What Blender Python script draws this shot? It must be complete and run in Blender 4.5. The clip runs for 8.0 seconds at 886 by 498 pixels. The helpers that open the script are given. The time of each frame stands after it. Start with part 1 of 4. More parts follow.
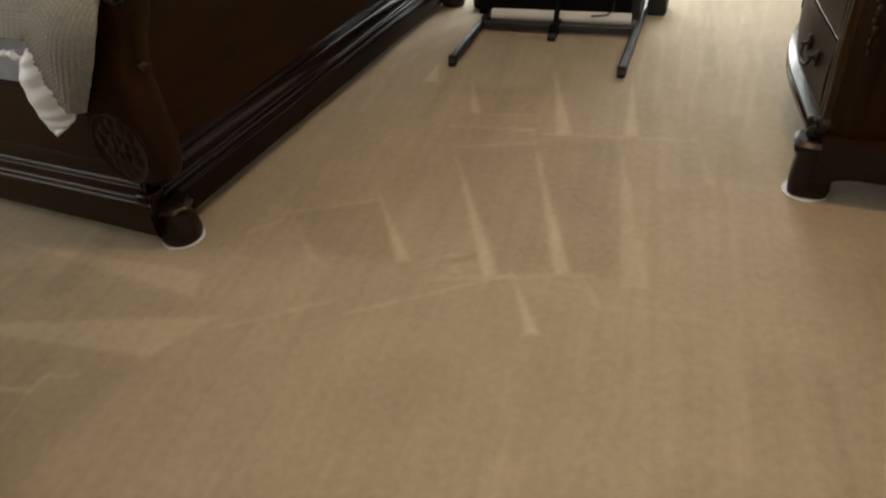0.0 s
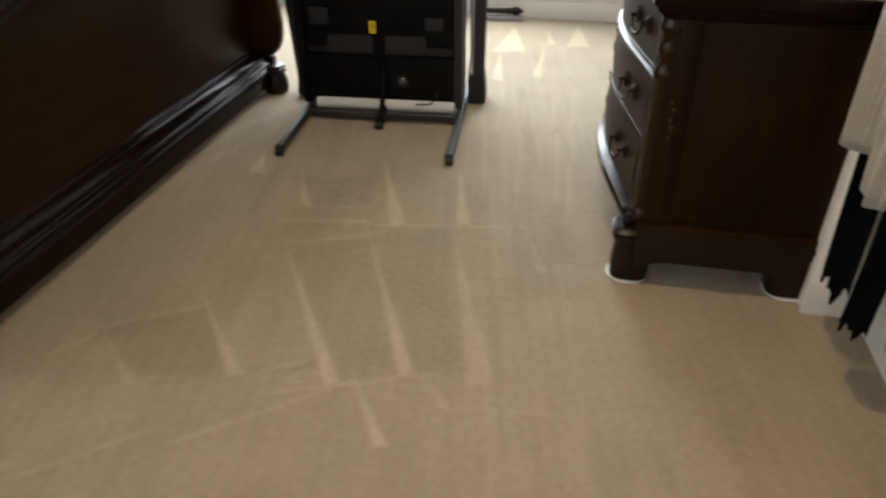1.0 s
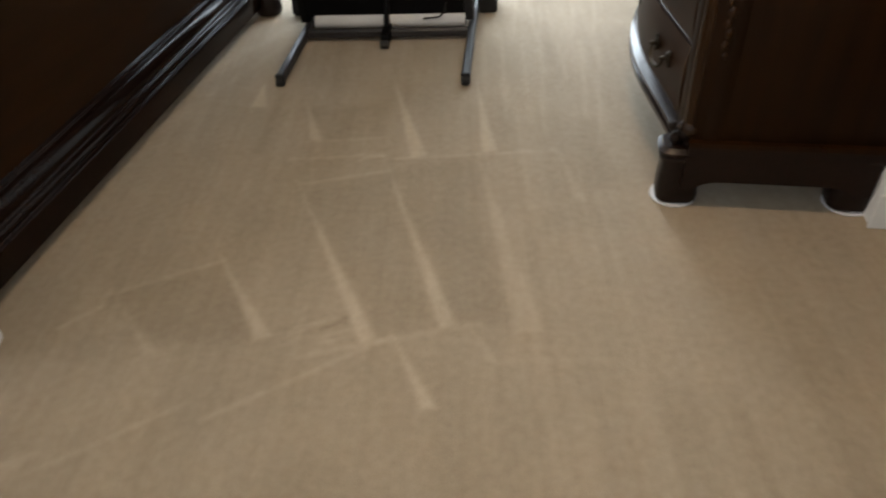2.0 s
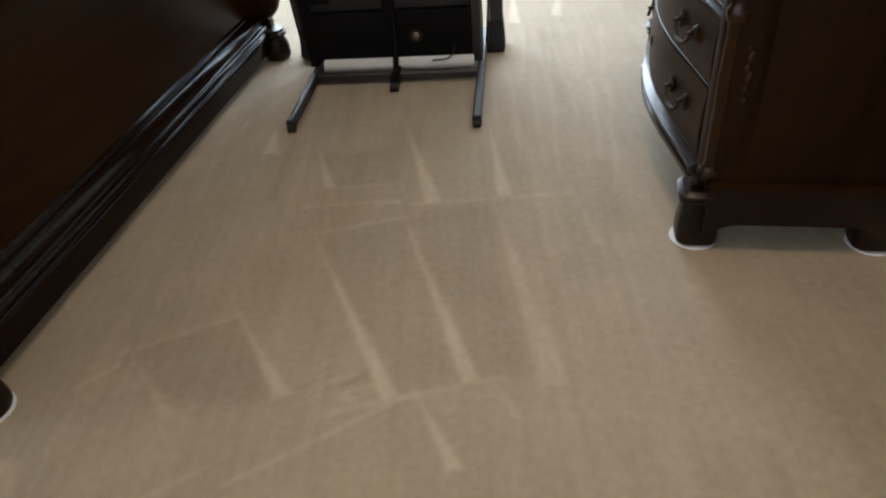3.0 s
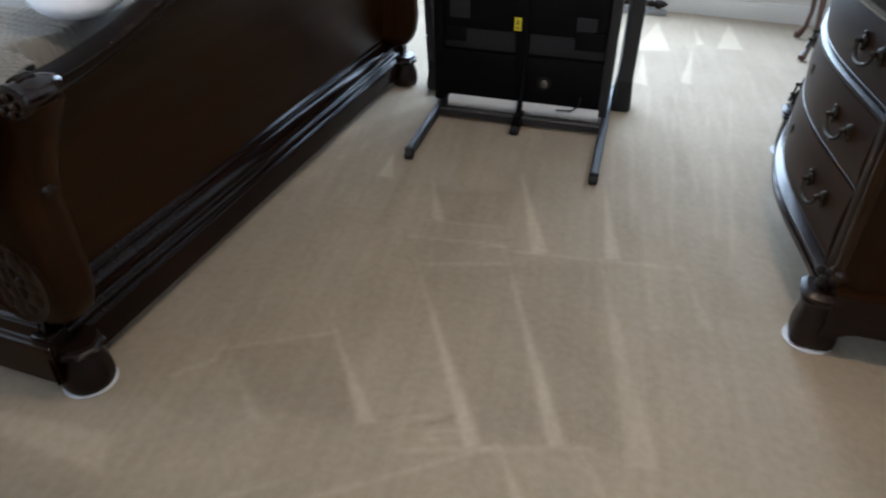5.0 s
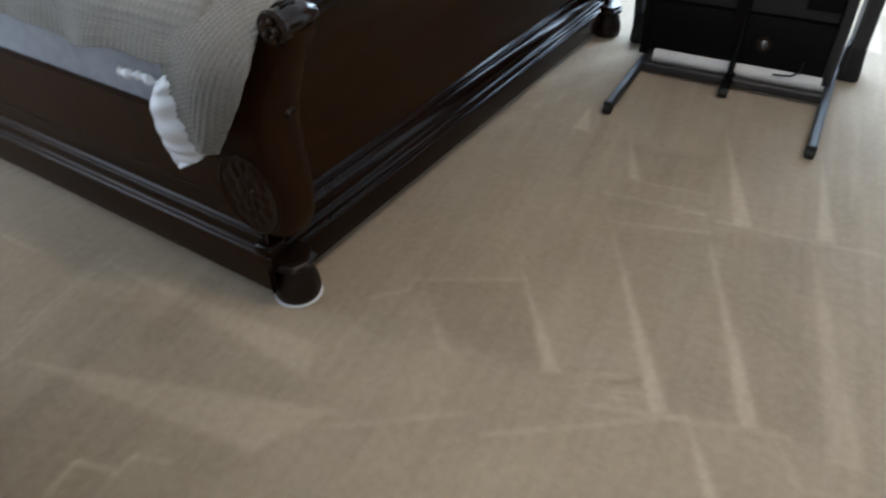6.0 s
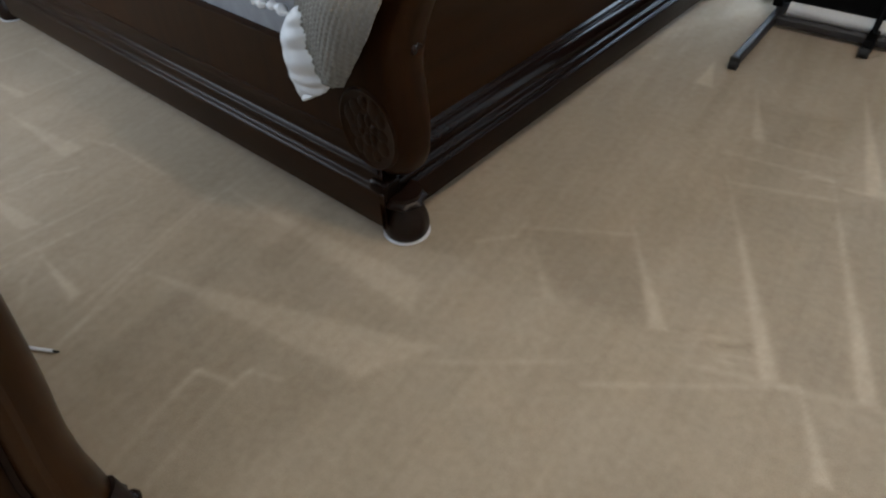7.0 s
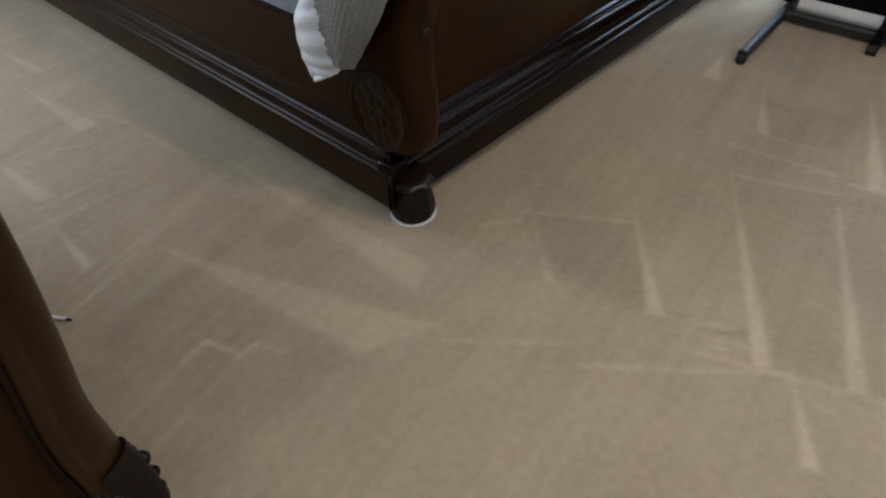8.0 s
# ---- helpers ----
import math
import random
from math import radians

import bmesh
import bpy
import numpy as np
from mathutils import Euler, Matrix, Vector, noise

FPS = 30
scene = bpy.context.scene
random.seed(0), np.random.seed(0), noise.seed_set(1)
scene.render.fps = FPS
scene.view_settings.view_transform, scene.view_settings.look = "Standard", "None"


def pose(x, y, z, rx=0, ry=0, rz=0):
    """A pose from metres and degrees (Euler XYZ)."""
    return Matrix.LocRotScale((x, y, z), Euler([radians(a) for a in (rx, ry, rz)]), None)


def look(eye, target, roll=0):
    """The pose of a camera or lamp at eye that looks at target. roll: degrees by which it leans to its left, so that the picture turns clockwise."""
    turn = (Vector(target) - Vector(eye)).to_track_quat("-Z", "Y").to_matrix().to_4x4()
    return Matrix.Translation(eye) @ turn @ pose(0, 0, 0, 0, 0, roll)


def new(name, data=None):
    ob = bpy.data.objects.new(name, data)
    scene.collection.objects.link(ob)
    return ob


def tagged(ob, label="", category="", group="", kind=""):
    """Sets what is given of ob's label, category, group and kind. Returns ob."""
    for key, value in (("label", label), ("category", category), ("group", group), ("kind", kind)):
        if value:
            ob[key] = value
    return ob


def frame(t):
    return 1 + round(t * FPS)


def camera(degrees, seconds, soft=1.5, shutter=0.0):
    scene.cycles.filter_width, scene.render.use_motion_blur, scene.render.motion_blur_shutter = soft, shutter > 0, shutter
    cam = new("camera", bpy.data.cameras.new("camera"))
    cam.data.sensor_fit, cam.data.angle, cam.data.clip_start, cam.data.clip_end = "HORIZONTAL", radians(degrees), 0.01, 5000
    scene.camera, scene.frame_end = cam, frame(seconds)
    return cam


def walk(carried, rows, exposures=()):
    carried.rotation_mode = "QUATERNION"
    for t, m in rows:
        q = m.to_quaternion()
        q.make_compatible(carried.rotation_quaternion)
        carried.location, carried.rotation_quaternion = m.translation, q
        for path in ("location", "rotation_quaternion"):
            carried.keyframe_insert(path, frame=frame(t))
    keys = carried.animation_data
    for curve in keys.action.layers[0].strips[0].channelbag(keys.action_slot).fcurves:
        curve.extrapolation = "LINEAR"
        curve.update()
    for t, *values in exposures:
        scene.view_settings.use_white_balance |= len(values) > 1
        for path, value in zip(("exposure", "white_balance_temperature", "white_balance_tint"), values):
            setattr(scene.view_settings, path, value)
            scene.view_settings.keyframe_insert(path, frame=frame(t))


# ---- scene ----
cam = camera(64.6, 8.0, soft=2.1, shutter=0.4)
PATH = [
    (0, (1.418, -1.068, 1.147), (0.678, 0.331, -0.076), -6.1),
    (0.3, (1.405, -1.067, 1.166), (0.69, 0.381, -0.014), -4.8),
    (0.5, (1.405, -1.046, 1.186), (0.783, 0.478, 0.05), -3.4),
    (0.7, (1.386, -1.035, 1.204), (0.929, 0.579, 0.115), -0.6),
    (1, (1.385, -0.976, 1.179), (1.057, 0.672, 0.095), 0.1),
    (1.2, (1.352, -0.965, 1.152), (1.14, 0.679, 0.031), 1.5),
    (1.5, (1.354, -0.888, 1.151), (1.139, 0.664, -0.092), -1.0),
    (1.7, (1.324, -0.864, 1.146), (1.112, 0.673, -0.116), -1.6),
    (2, (1.277, -0.821, 1.142), (0.963, 0.678, -0.144), -4.0),
    (2.2, (1.254, -0.823, 1.145), (0.906, 0.664, -0.145), -3.4),
    (3.3, (1.234, -0.757, 1.176), (0.914, 0.814, -0.02), -5.9),
    (3.5, (1.231, -0.756, 1.174), (0.917, 0.826, -0.009), -5.8),
    (4, (1.199, -0.752, 1.17), (0.895, 0.845, 0.006), -3.5),
    (4.2, (1.187, -0.763, 1.163), (0.842, 0.834, 0.01), -1.6),
    (5.3, (1.106, -0.772, 1.211), (0.469, 0.733, 0.058), -0.0),
    (5.5, (1.077, -0.789, 1.208), (0.356, 0.657, 0.029), -0.8),
    (5.8, (1.052, -0.816, 1.195), (0.212, 0.522, -0.032), -2.1),
    (6, (1.035, -0.828, 1.195), (0.159, 0.461, -0.058), -1.5),
    (6.5, (1.018, -0.857, 1.183), (0.055, 0.314, -0.123), -1.3),
    (7, (0.999, -0.875, 1.179), (-0.021, 0.198, -0.165), -3.3),
    (7.5, (1.014, -0.884, 1.186), (-0.023, 0.154, -0.173), -3.1),
    (8, (1.029, -0.902, 1.188), (0.008, 0.145, -0.176), -2.2),
]
EXPOSURES = [(0.0, -0.37, 8250, 14), (1.0, -0.32, 7500, 14), (2.2, -0.34, 7000, 14), (4.0, -0.38, 6150, 13), (5.4, -0.27, 5780, 12), (6.5, -0.16, 6000, 11), (8.0, -0.17, 6100, 11)]
walk(cam, [(t, look(eye, target, roll)) for t, eye, target, roll in PATH], EXPOSURES)

ROOM = 0.0                      # degrees by which the room's walls are turned
CR, SR = math.cos(radians(ROOM)), math.sin(radians(ROOM))


def room(u, v, z=0.0):
    """A place given along the room's walls, in the world."""
    return Vector((u * CR - v * SR, u * SR + v * CR, z))


# ---- world and light ----
world = bpy.data.worlds.new("daylight")
scene.world = world
world.use_nodes = True
sky = world.node_tree.nodes.new("ShaderNodeTexSky")
sky.sky_type, sky.sun_disc = "NISHITA", False
sky.sun_elevation, sky.sun_rotation = radians(50), radians(200)
world.node_tree.links.new(sky.outputs[0], world.node_tree.nodes["Background"].inputs[0])
world.node_tree.nodes["Background"].inputs[1].default_value = 0.12

SIZE_U0, SIZE_U1, SIZE_V0, CEIL = -2.52, 2.10, -2.60, 2.45
W2_U0, W2_U1, W2_Z0, W2_Z1 = -1.30, 0.40, 0.75, 2.10
W3_V0, W3_V1, W3_Z0, W3_Z1 = -2.10, -0.75, 0.65, 2.10
WIN_U0, WIN_U1, WIN_Z0, WIN_Z1, WALL_V = -1.05, 1.55, 0.40, 2.20, 3.60


def area_light(name, m, sx, sy, watts, colour):
    data = bpy.data.lights.new(name, "AREA")
    data.shape, data.size, data.size_y, data.energy, data.color = "RECTANGLE", sx, sy, watts, colour
    ob = new(name, data)
    ob.matrix_world = m
    return ob


win_mid = room((WIN_U0 + WIN_U1) / 2, WALL_V + 0.02, (WIN_Z0 + WIN_Z1) / 2)
strip = area_light("window_daylight", look(win_mid, win_mid + Vector((SR, -CR, -0.32))), WIN_U1 - WIN_U0 - 0.1, WIN_Z1 - WIN_Z0 - 0.1, 205.0, (0.70, 0.86, 1.0))
strip.data.spread = radians(160)
# added fill from the unseen south side, to brighten the floor under the chest
win_mid = room((W2_U0 + W2_U1) / 2, SIZE_V0 - 0.02, (W2_Z0 + W2_Z1) / 2)
area_light("south_fill_light", look(win_mid, win_mid + Vector((0, 1, -0.25))), W2_U1 - W2_U0 - 0.1, W2_Z1 - W2_Z0 - 0.1, 28.0, (0.88, 0.95, 1.0))
win_mid = room(SIZE_U0 - 0.02, (W3_V0 + W3_V1) / 2, (W3_Z0 + W3_Z1) / 2)
area_light("west_window_daylight", look(win_mid, win_mid + Vector((1, 0, -0.2))), W3_V1 - W3_V0 - 0.1, W3_Z1 - W3_Z0 - 0.1, 37.0, (0.84, 0.93, 1.0))
LAMP = Vector((1.30, 0.34, 2.31))
bulb = bpy.data.lights.new("ceiling_bulb", "POINT")
bulb.energy, bulb.color, bulb.shadow_soft_size = 54.0, (1.0, 0.76, 0.52), 0.065
new("ceiling_bulb", bulb).location = LAMP


# ---- materials ----
def material(name, base, rough, metal=0.0, coat=0.0, grain=None, bump=0.0, scale=60.0, detail=4.0, tint=0.25, stretch=(1, 1, 1), specular=0.5, sheen=0.0, wear=0.0):
    """A surface with grain at two scales: colour wanders by tint, height by bump."""
    m = bpy.data.materials.new(name)
    m.use_nodes = True
    t = m.node_tree
    b = t.nodes["Principled BSDF"]
    b.inputs["Roughness"].default_value, b.inputs["Metallic"].default_value = rough, metal
    b.inputs["Coat Weight"].default_value, b.inputs["Coat Roughness"].default_value = coat, 0.12
    b.inputs["Specular IOR Level"].default_value, b.inputs["Sheen Weight"].default_value = specular, sheen
    co = t.nodes.new("ShaderNodeTexCoord")
    mp = t.nodes.new("ShaderNodeMapping")
    mp.inputs["Scale"].default_value = stretch
    t.links.new(co.outputs["Object"], mp.inputs["Vector"])
    fine, wide = t.nodes.new("ShaderNodeTexNoise"), t.nodes.new("ShaderNodeTexNoise")
    fine.inputs["Scale"].default_value, fine.inputs["Detail"].default_value = scale, detail
    wide.inputs["Scale"].default_value, wide.inputs["Detail"].default_value = scale / 14, 3
    for n in (fine, wide):
        t.links.new(mp.outputs[0], n.inputs["Vector"])
    mix = t.nodes.new("ShaderNodeMix")
    mix.data_type = "FLOAT"
    mix.inputs[0].default_value = 0.5
    t.links.new(fine.outputs["Fac"], mix.inputs[2])
    t.links.new(wide.outputs["Fac"], mix.inputs[3])
    ramp = t.nodes.new("ShaderNodeValToRGB")
    dark = grain or tuple(c * (1 - tint) for c in base)
    light = tuple(min(1, c * (1 + tint)) for c in base)
    ramp.color_ramp.elements[0].position, ramp.color_ramp.elements[0].color = 0.32, (*dark, 1)
    ramp.color_ramp.elements[1].position, ramp.color_ramp.elements[1].color = 0.68, (*light, 1)
    t.links.new(mix.outputs[0], ramp.inputs[0])
    t.links.new(ramp.outputs[0], b.inputs["Base Color"])
    rr = t.nodes.new("ShaderNodeMapRange")
    rr.inputs[3].default_value, rr.inputs[4].default_value = max(0.02, rough - 0.08 - wear), min(1, rough + 0.08 + wear)
    t.links.new(wide.outputs["Fac"], rr.inputs[0])
    t.links.new(rr.outputs[0], b.inputs["Roughness"])
    if bump:
        bp = t.nodes.new("ShaderNodeBump")
        bp.inputs["Strength"].default_value, bp.inputs["Distance"].default_value = 1.0, bump
        t.links.new(fine.outputs["Fac"], bp.inputs["Height"])
        t.links.new(bp.outputs[0], b.inputs["Normal"])
    return m


WOOD = material("dark_cherry_wood", (0.0155, 0.0054, 0.0010), 0.32, coat=0.0, scale=26, stretch=(1, 0.12, 1), tint=0.5, bump=0.0002, specular=0.11)
# same cherry, upright grain; light falling on posts and side rail is in its colour
WOOD_UP_LIT = material("dark_cherry_upright_grain_lit", (0.0215, 0.0076, 0.0016), 0.36, coat=0.0, scale=26, stretch=(1, 1, 0.12), tint=0.5, bump=0.0002, specular=0.11)
WOOD_RAIL = material("dark_cherry_rail_moulding", (0.0165, 0.0060, 0.0016), 0.32, scale=26, stretch=(0.12, 1, 1), tint=0.5, bump=0.0002, specular=0.13)
WOOD_TRIM = material("dark_cherry_moulding", (0.0070, 0.0028, 0.0016), 0.17, coat=0.0, scale=40, stretch=(1, 1, 1), tint=0.3, specular=0.13)
WOOD_CARVED = material("dark_carved_wood", (0.0100, 0.0044, 0.0026), 0.36, coat=0.03, scale=70, tint=0.4, bump=0.0012, specular=0.22)
# chest's cherry made lighter: window sheen on the drawers is put into the colour
WOOD_FRONT_LIT = material("cherry_drawer_front_lit", (0.026, 0.0108, 0.0042), 0.46, scale=30, stretch=(1, 0.1, 1), tint=0.45, bump=0.0002, specular=0.13)
WOOD_SIDE = material("cherry_side_panel", (0.0160, 0.0058, 0.0012), 0.46, scale=26, stretch=(1, 1, 0.1), tint=0.5, bump=0.0002, specular=0.11)
WOOD_GLOSS = material("polished_cherry_moulding", (0.012, 0.006, 0.004), 0.18, scale=40, tint=0.3, specular=0.22)
WOOD_STILE = material("cherry_corner_column", (0.024, 0.0092, 0.0022), 0.28, scale=30, stretch=(1, 1, 0.2), tint=0.5, bump=0.0002, specular=0.22)
CHEST_WOOD = material("warm_brown_wood", (0.024, 0.0100, 0.0030), 0.32, coat=0.0, scale=34, stretch=(1, 1, 0.07), tint=0.6, bump=0.0003, specular=0.16)
BLACK = material("black_plastic", (0.0022, 0.0022, 0.0026), 0.5, scale=300, tint=0.2, bump=0.0003, specular=0.12)
RUBBER = material("black_rubber", (0.006, 0.006, 0.006), 0.7, scale=200, tint=0.2, bump=0.0004)
GREY_METAL = material("grey_powder_coat", (0.018, 0.017, 0.019), 0.50, metal=0.0, scale=400, tint=0.15, bump=0.0002)
DECK_GREY = material("deck_underside_grey", (0.008, 0.008, 0.0105), 0.6, scale=120, tint=0.2, bump=0.0004)
SILVER = material("silver_shroud", (0.62, 0.63, 0.64), 0.45, metal=0.0, scale=150, tint=0.1, bump=0.0002)
BAR_GREY = material("grey_painted_metal", (0.27, 0.27, 0.28), 0.5, scale=120, tint=0.12, bump=0.0002)
STEEL = material("worn_steel", (0.20, 0.20, 0.20), 0.45, metal=1.0, scale=120, tint=0.2, bump=0.0003)
PEWTER = material("aged_pewter", (0.045, 0.036, 0.026), 0.55, metal=1.0, scale=90, tint=0.4, bump=0.0008)
YELLOW = material("warning_yellow", (0.75, 0.62, 0.02), 0.5, scale=80, tint=0.08)
INK = material("black_ink", (0.01, 0.01, 0.01), 0.6, scale=80, tint=0.1)
FELT = material("white_felt", (0.78, 0.79, 0.82), 0.95, scale=500, tint=0.08, bump=0.0006)
PAINT = material("white_wall_paint", (0.72, 0.70, 0.66), 0.75, scale=90, tint=0.03, bump=0.0005)
TRIM_PAINT = material("white_trim_paint", (0.70, 0.69, 0.66), 0.38, scale=60, tint=0.04, bump=0.0002)
CEILING = material("ceiling_white", (0.66, 0.65, 0.62), 0.9, scale=120, tint=0.03, bump=0.001)
SHEET = material("white_satin_sheet", (0.74, 0.76, 0.80), 0.5, scale=40, tint=0.05, bump=0.001, sheen=0.2)
TICKING = material("grey_damask_ticking", (0.29, 0.305, 0.34), 0.6, scale=22, detail=6, tint=0.22, bump=0.001)
CARDIGAN = material("beige_knit", (0.25, 0.22, 0.185), 0.95, scale=160, tint=0.15, bump=0.002, sheen=0.4)
CLOTH_BLACK = material("black_cloth", (0.0014, 0.0014, 0.0018), 0.95, scale=220, tint=0.3, bump=0.0015, specular=0.06)
CLOTH_GREY = material("grey_cotton", (0.40, 0.39, 0.36), 0.95, scale=200, tint=0.12, bump=0.0015)
RED_WOOD = material("reddish_turned_wood", (0.055, 0.018, 0.010), 0.3, coat=0.4, scale=30, tint=0.4, bump=0.0004)
LAMP_GLASS = material("opal_glass", (0.85, 0.83, 0.78), 0.4, scale=50, tint=0.02)
INTERIOR = material("dark_drawer_gap", (0.006, 0.004, 0.003), 0.8, scale=50, tint=0.2)


KNIT = material("waffle_knit_blanket", (0.178, 0.166, 0.144), 0.95, scale=260, tint=0.16, bump=0.001, sheen=0.3)


def carpet_material():
    m = bpy.data.materials.new("beige_cut_pile_carpet")
    m.use_nodes = True
    t = m.node_tree
    b = t.nodes["Principled BSDF"]
    b.inputs["Roughness"].default_value, b.inputs["Specular IOR Level"].default_value = 0.95, 0.12
    b.inputs["Sheen Weight"].default_value, b.inputs["Sheen Roughness"].default_value = 0.25, 0.5
    co = t.nodes.new("ShaderNodeTexCoord")
    noises = []
    for scale, detail in ((380, 3), (46, 4), (4.2, 4)):
        n = t.nodes.new("ShaderNodeTexNoise")
        n.inputs["Scale"].default_value, n.inputs["Detail"].default_value = scale, detail
        t.links.new(co.outputs["Object"], n.inputs["Vector"])
        noises.append(n)
    nap = t.nodes.new("ShaderNodeAttribute")
    nap.attribute_name = "nap"

    def add(a, k, c):
        n = t.nodes.new("ShaderNodeMath")
        n.operation, n.inputs[1].default_value = "MULTIPLY_ADD", k
        t.links.new(a, n.inputs[0])
        if isinstance(c, float):
            n.inputs[2].default_value = c
        else:
            t.links.new(c, n.inputs[2])
        return n.outputs[0]

    v = add(noises[0].outputs["Fac"], 0.24, -0.32)
    v = add(noises[1].outputs["Fac"], 0.32, v)
    v = add(noises[2].outputs["Fac"], 0.30, v)
    turn = t.nodes.new("ShaderNodeMapping")
    turn.vector_type = "TEXTURE"
    turn.inputs["Rotation"].default_value = (0, 0, radians(-81))
    turn.inputs["Scale"].default_value = (0.75, 0.030, 1)
    t.links.new(co.outputs["Object"], turn.inputs["Vector"])
    combed = t.nodes.new("ShaderNodeTexNoise")
    combed.inputs["Scale"].default_value, combed.inputs["Detail"].default_value = 1.0, 2
    t.links.new(turn.outputs[0], combed.inputs["Vector"])
    v = add(combed.outputs["Fac"], 0.20, v)
    v = add(nap.outputs["Fac"], 0.43, v)
    ramp = t.nodes.new("ShaderNodeValToRGB")
    ramp.color_ramp.elements[0].position, ramp.color_ramp.elements[0].color = 0.0, (0.255, 0.198, 0.135, 1)
    ramp.color_ramp.elements[1].position, ramp.color_ramp.elements[1].color = 0.85, (0.56, 0.455, 0.335, 1)
    t.links.new(v, ramp.inputs[0])
    t.links.new(ramp.outputs[0], b.inputs["Base Color"])
    h = add(noises[1].outputs["Fac"], 0.5, noises[0].outputs["Fac"])
    bp = t.nodes.new("ShaderNodeBump")
    bp.inputs["Strength"].default_value, bp.inputs["Distance"].default_value = 0.7, 0.0022
    t.links.new(h, bp.inputs["Height"])
    t.links.new(bp.outputs[0], b.inputs["Normal"])
    return m


CARPET = carpet_material()


# ---- building blocks ----
def part(name, bm, mat, parent=None, label="", smooth=True, m=None):
    """One mesh object from a bmesh, under parent."""
    bmesh.ops.recalc_face_normals(bm, faces=bm.faces)
    data = bpy.data.meshes.new(name)
    bm.to_mesh(data)
    bm.free()
    data.materials.append(mat)
    if smooth:
        data.polygons.foreach_set("use_smooth", [True] * len(data.polygons))
        data.set_sharp_from_angle(angle=radians(38))
    ob = new(name, data)
    if parent:
        ob.parent = parent
    if m:
        ob.matrix_local = m
    return tagged(ob, label)


def thing(name, label, category, m=None, group=""):
    ob = new(name)
    ob.empty_display_size = 0.1
    if m:
        ob.matrix_world = m
    return tagged(ob, label, category, group)


def box(lo, hi, bevel=0.0, bm=None, seg=2):
    out = bm or bmesh.new()
    g = bmesh.ops.create_cube(out, size=1.0)
    for v in g["verts"]:
        v.co = Vector([lo[k] + (v.co[k] + 0.5) * (hi[k] - lo[k]) for k in range(3)])
    if bevel:
        edges = list({e for v in g["verts"] for e in v.link_edges})
        bmesh.ops.bevel(out, geom=edges, offset=bevel, segments=seg, profile=0.6, affect="EDGES")
    return out


def loft(rings, closed=True, caps=True, bm=None):
    """Rings of places, joined one to the next."""
    out = bm or bmesh.new()
    made = [[out.verts.new(p) for p in r] for r in rings]
    n = len(made[0])
    for a, b in zip(made, made[1:]):
        for k in range(n if closed else n - 1):
            out.faces.new((a[k], a[(k + 1) % n], b[(k + 1) % n], b[k]))
    if caps and closed:
        out.faces.new(made[0][::-1])
        out.faces.new(made[-1])
    return out


def lathe(profile, seg=20, centre=(0, 0, 0), bm=None, wobble=None):
    rings = []
    for r, z in profile:
        rings.append([Vector(centre) + Vector((math.cos(a) * r * (wobble(a, z) if wobble else 1), math.sin(a) * r * (wobble(a, z) if wobble else 1), z))
                      for a in (2 * math.pi * k / seg for k in range(seg))])
    return loft(rings, bm=bm)


def tube(points, radius, seg=10, bm=None):
    pts = [Vector(p) for p in points]
    radii = radius if isinstance(radius, (list, tuple)) else [radius] * len(pts)
    rings = []
    side = None
    for k, p in enumerate(pts):
        way = (pts[min(k + 1, len(pts) - 1)] - pts[max(k - 1, 0)]).normalized()
        if side is None:
            side = way.cross(Vector((0, 0, 1)) if abs(way.z) < 0.9 else Vector((1, 0, 0))).normalized()
        side = (side - way * side.dot(way)).normalized()
        up = way.cross(side)
        rings.append([p + radii[k] * (math.cos(a) * side + math.sin(a) * up) for a in (2 * math.pi * j / seg for j in range(seg))])
    return loft(rings, bm=bm)


def blob(centre, radii, seg=10, rings=7, bm=None):
    out = bm or bmesh.new()
    g = bmesh.ops.create_uvsphere(out, u_segments=seg, v_segments=rings, radius=1.0)
    for v in g["verts"]:
        v.co = Vector(centre) + Vector([v.co[k] * radii[k] for k in range(3)])
    return out


LEAF = {}


def leaf(centre, radii, mat, parent, name="leaf"):
    """One carved leaf or bead, all on one shared mesh."""
    if mat.name not in LEAF:
        bm = bmesh.new()
        bmesh.ops.create_uvsphere(bm, u_segments=10, v_segments=7, radius=1.0)
        for v in bm.verts:
            v.co.x *= 1 - 0.18 * abs(v.co.y) + 0.08 * math.cos(6 * v.co.z)
        data = bpy.data.meshes.new("leaf")
        bm.to_mesh(data)
        bm.free()
        data.materials.append(mat)
        data.polygons.foreach_set("use_smooth", [True] * len(data.polygons))
        LEAF[mat.name] = data
    ob = new(name, LEAF[mat.name])
    ob.parent = parent
    ob.matrix_local = Matrix.LocRotScale(Vector(centre), None, Vector(radii))
    return ob


def smooth_step(x):
    x = max(0.0, min(1.0, x))
    return x * x * (3 - 2 * x)


def lerp_table(table, z):
    if z <= table[0][0]:
        return table[0][1]
    for (a, p), (b, q) in zip(table, table[1:]):
        if z <= b:
            return p + (q - p) * (z - a) / (b - a)
    return table[-1][1]


# ---- the room ----
ROOM_M = pose(0, 0, 0, 0, 0, ROOM)

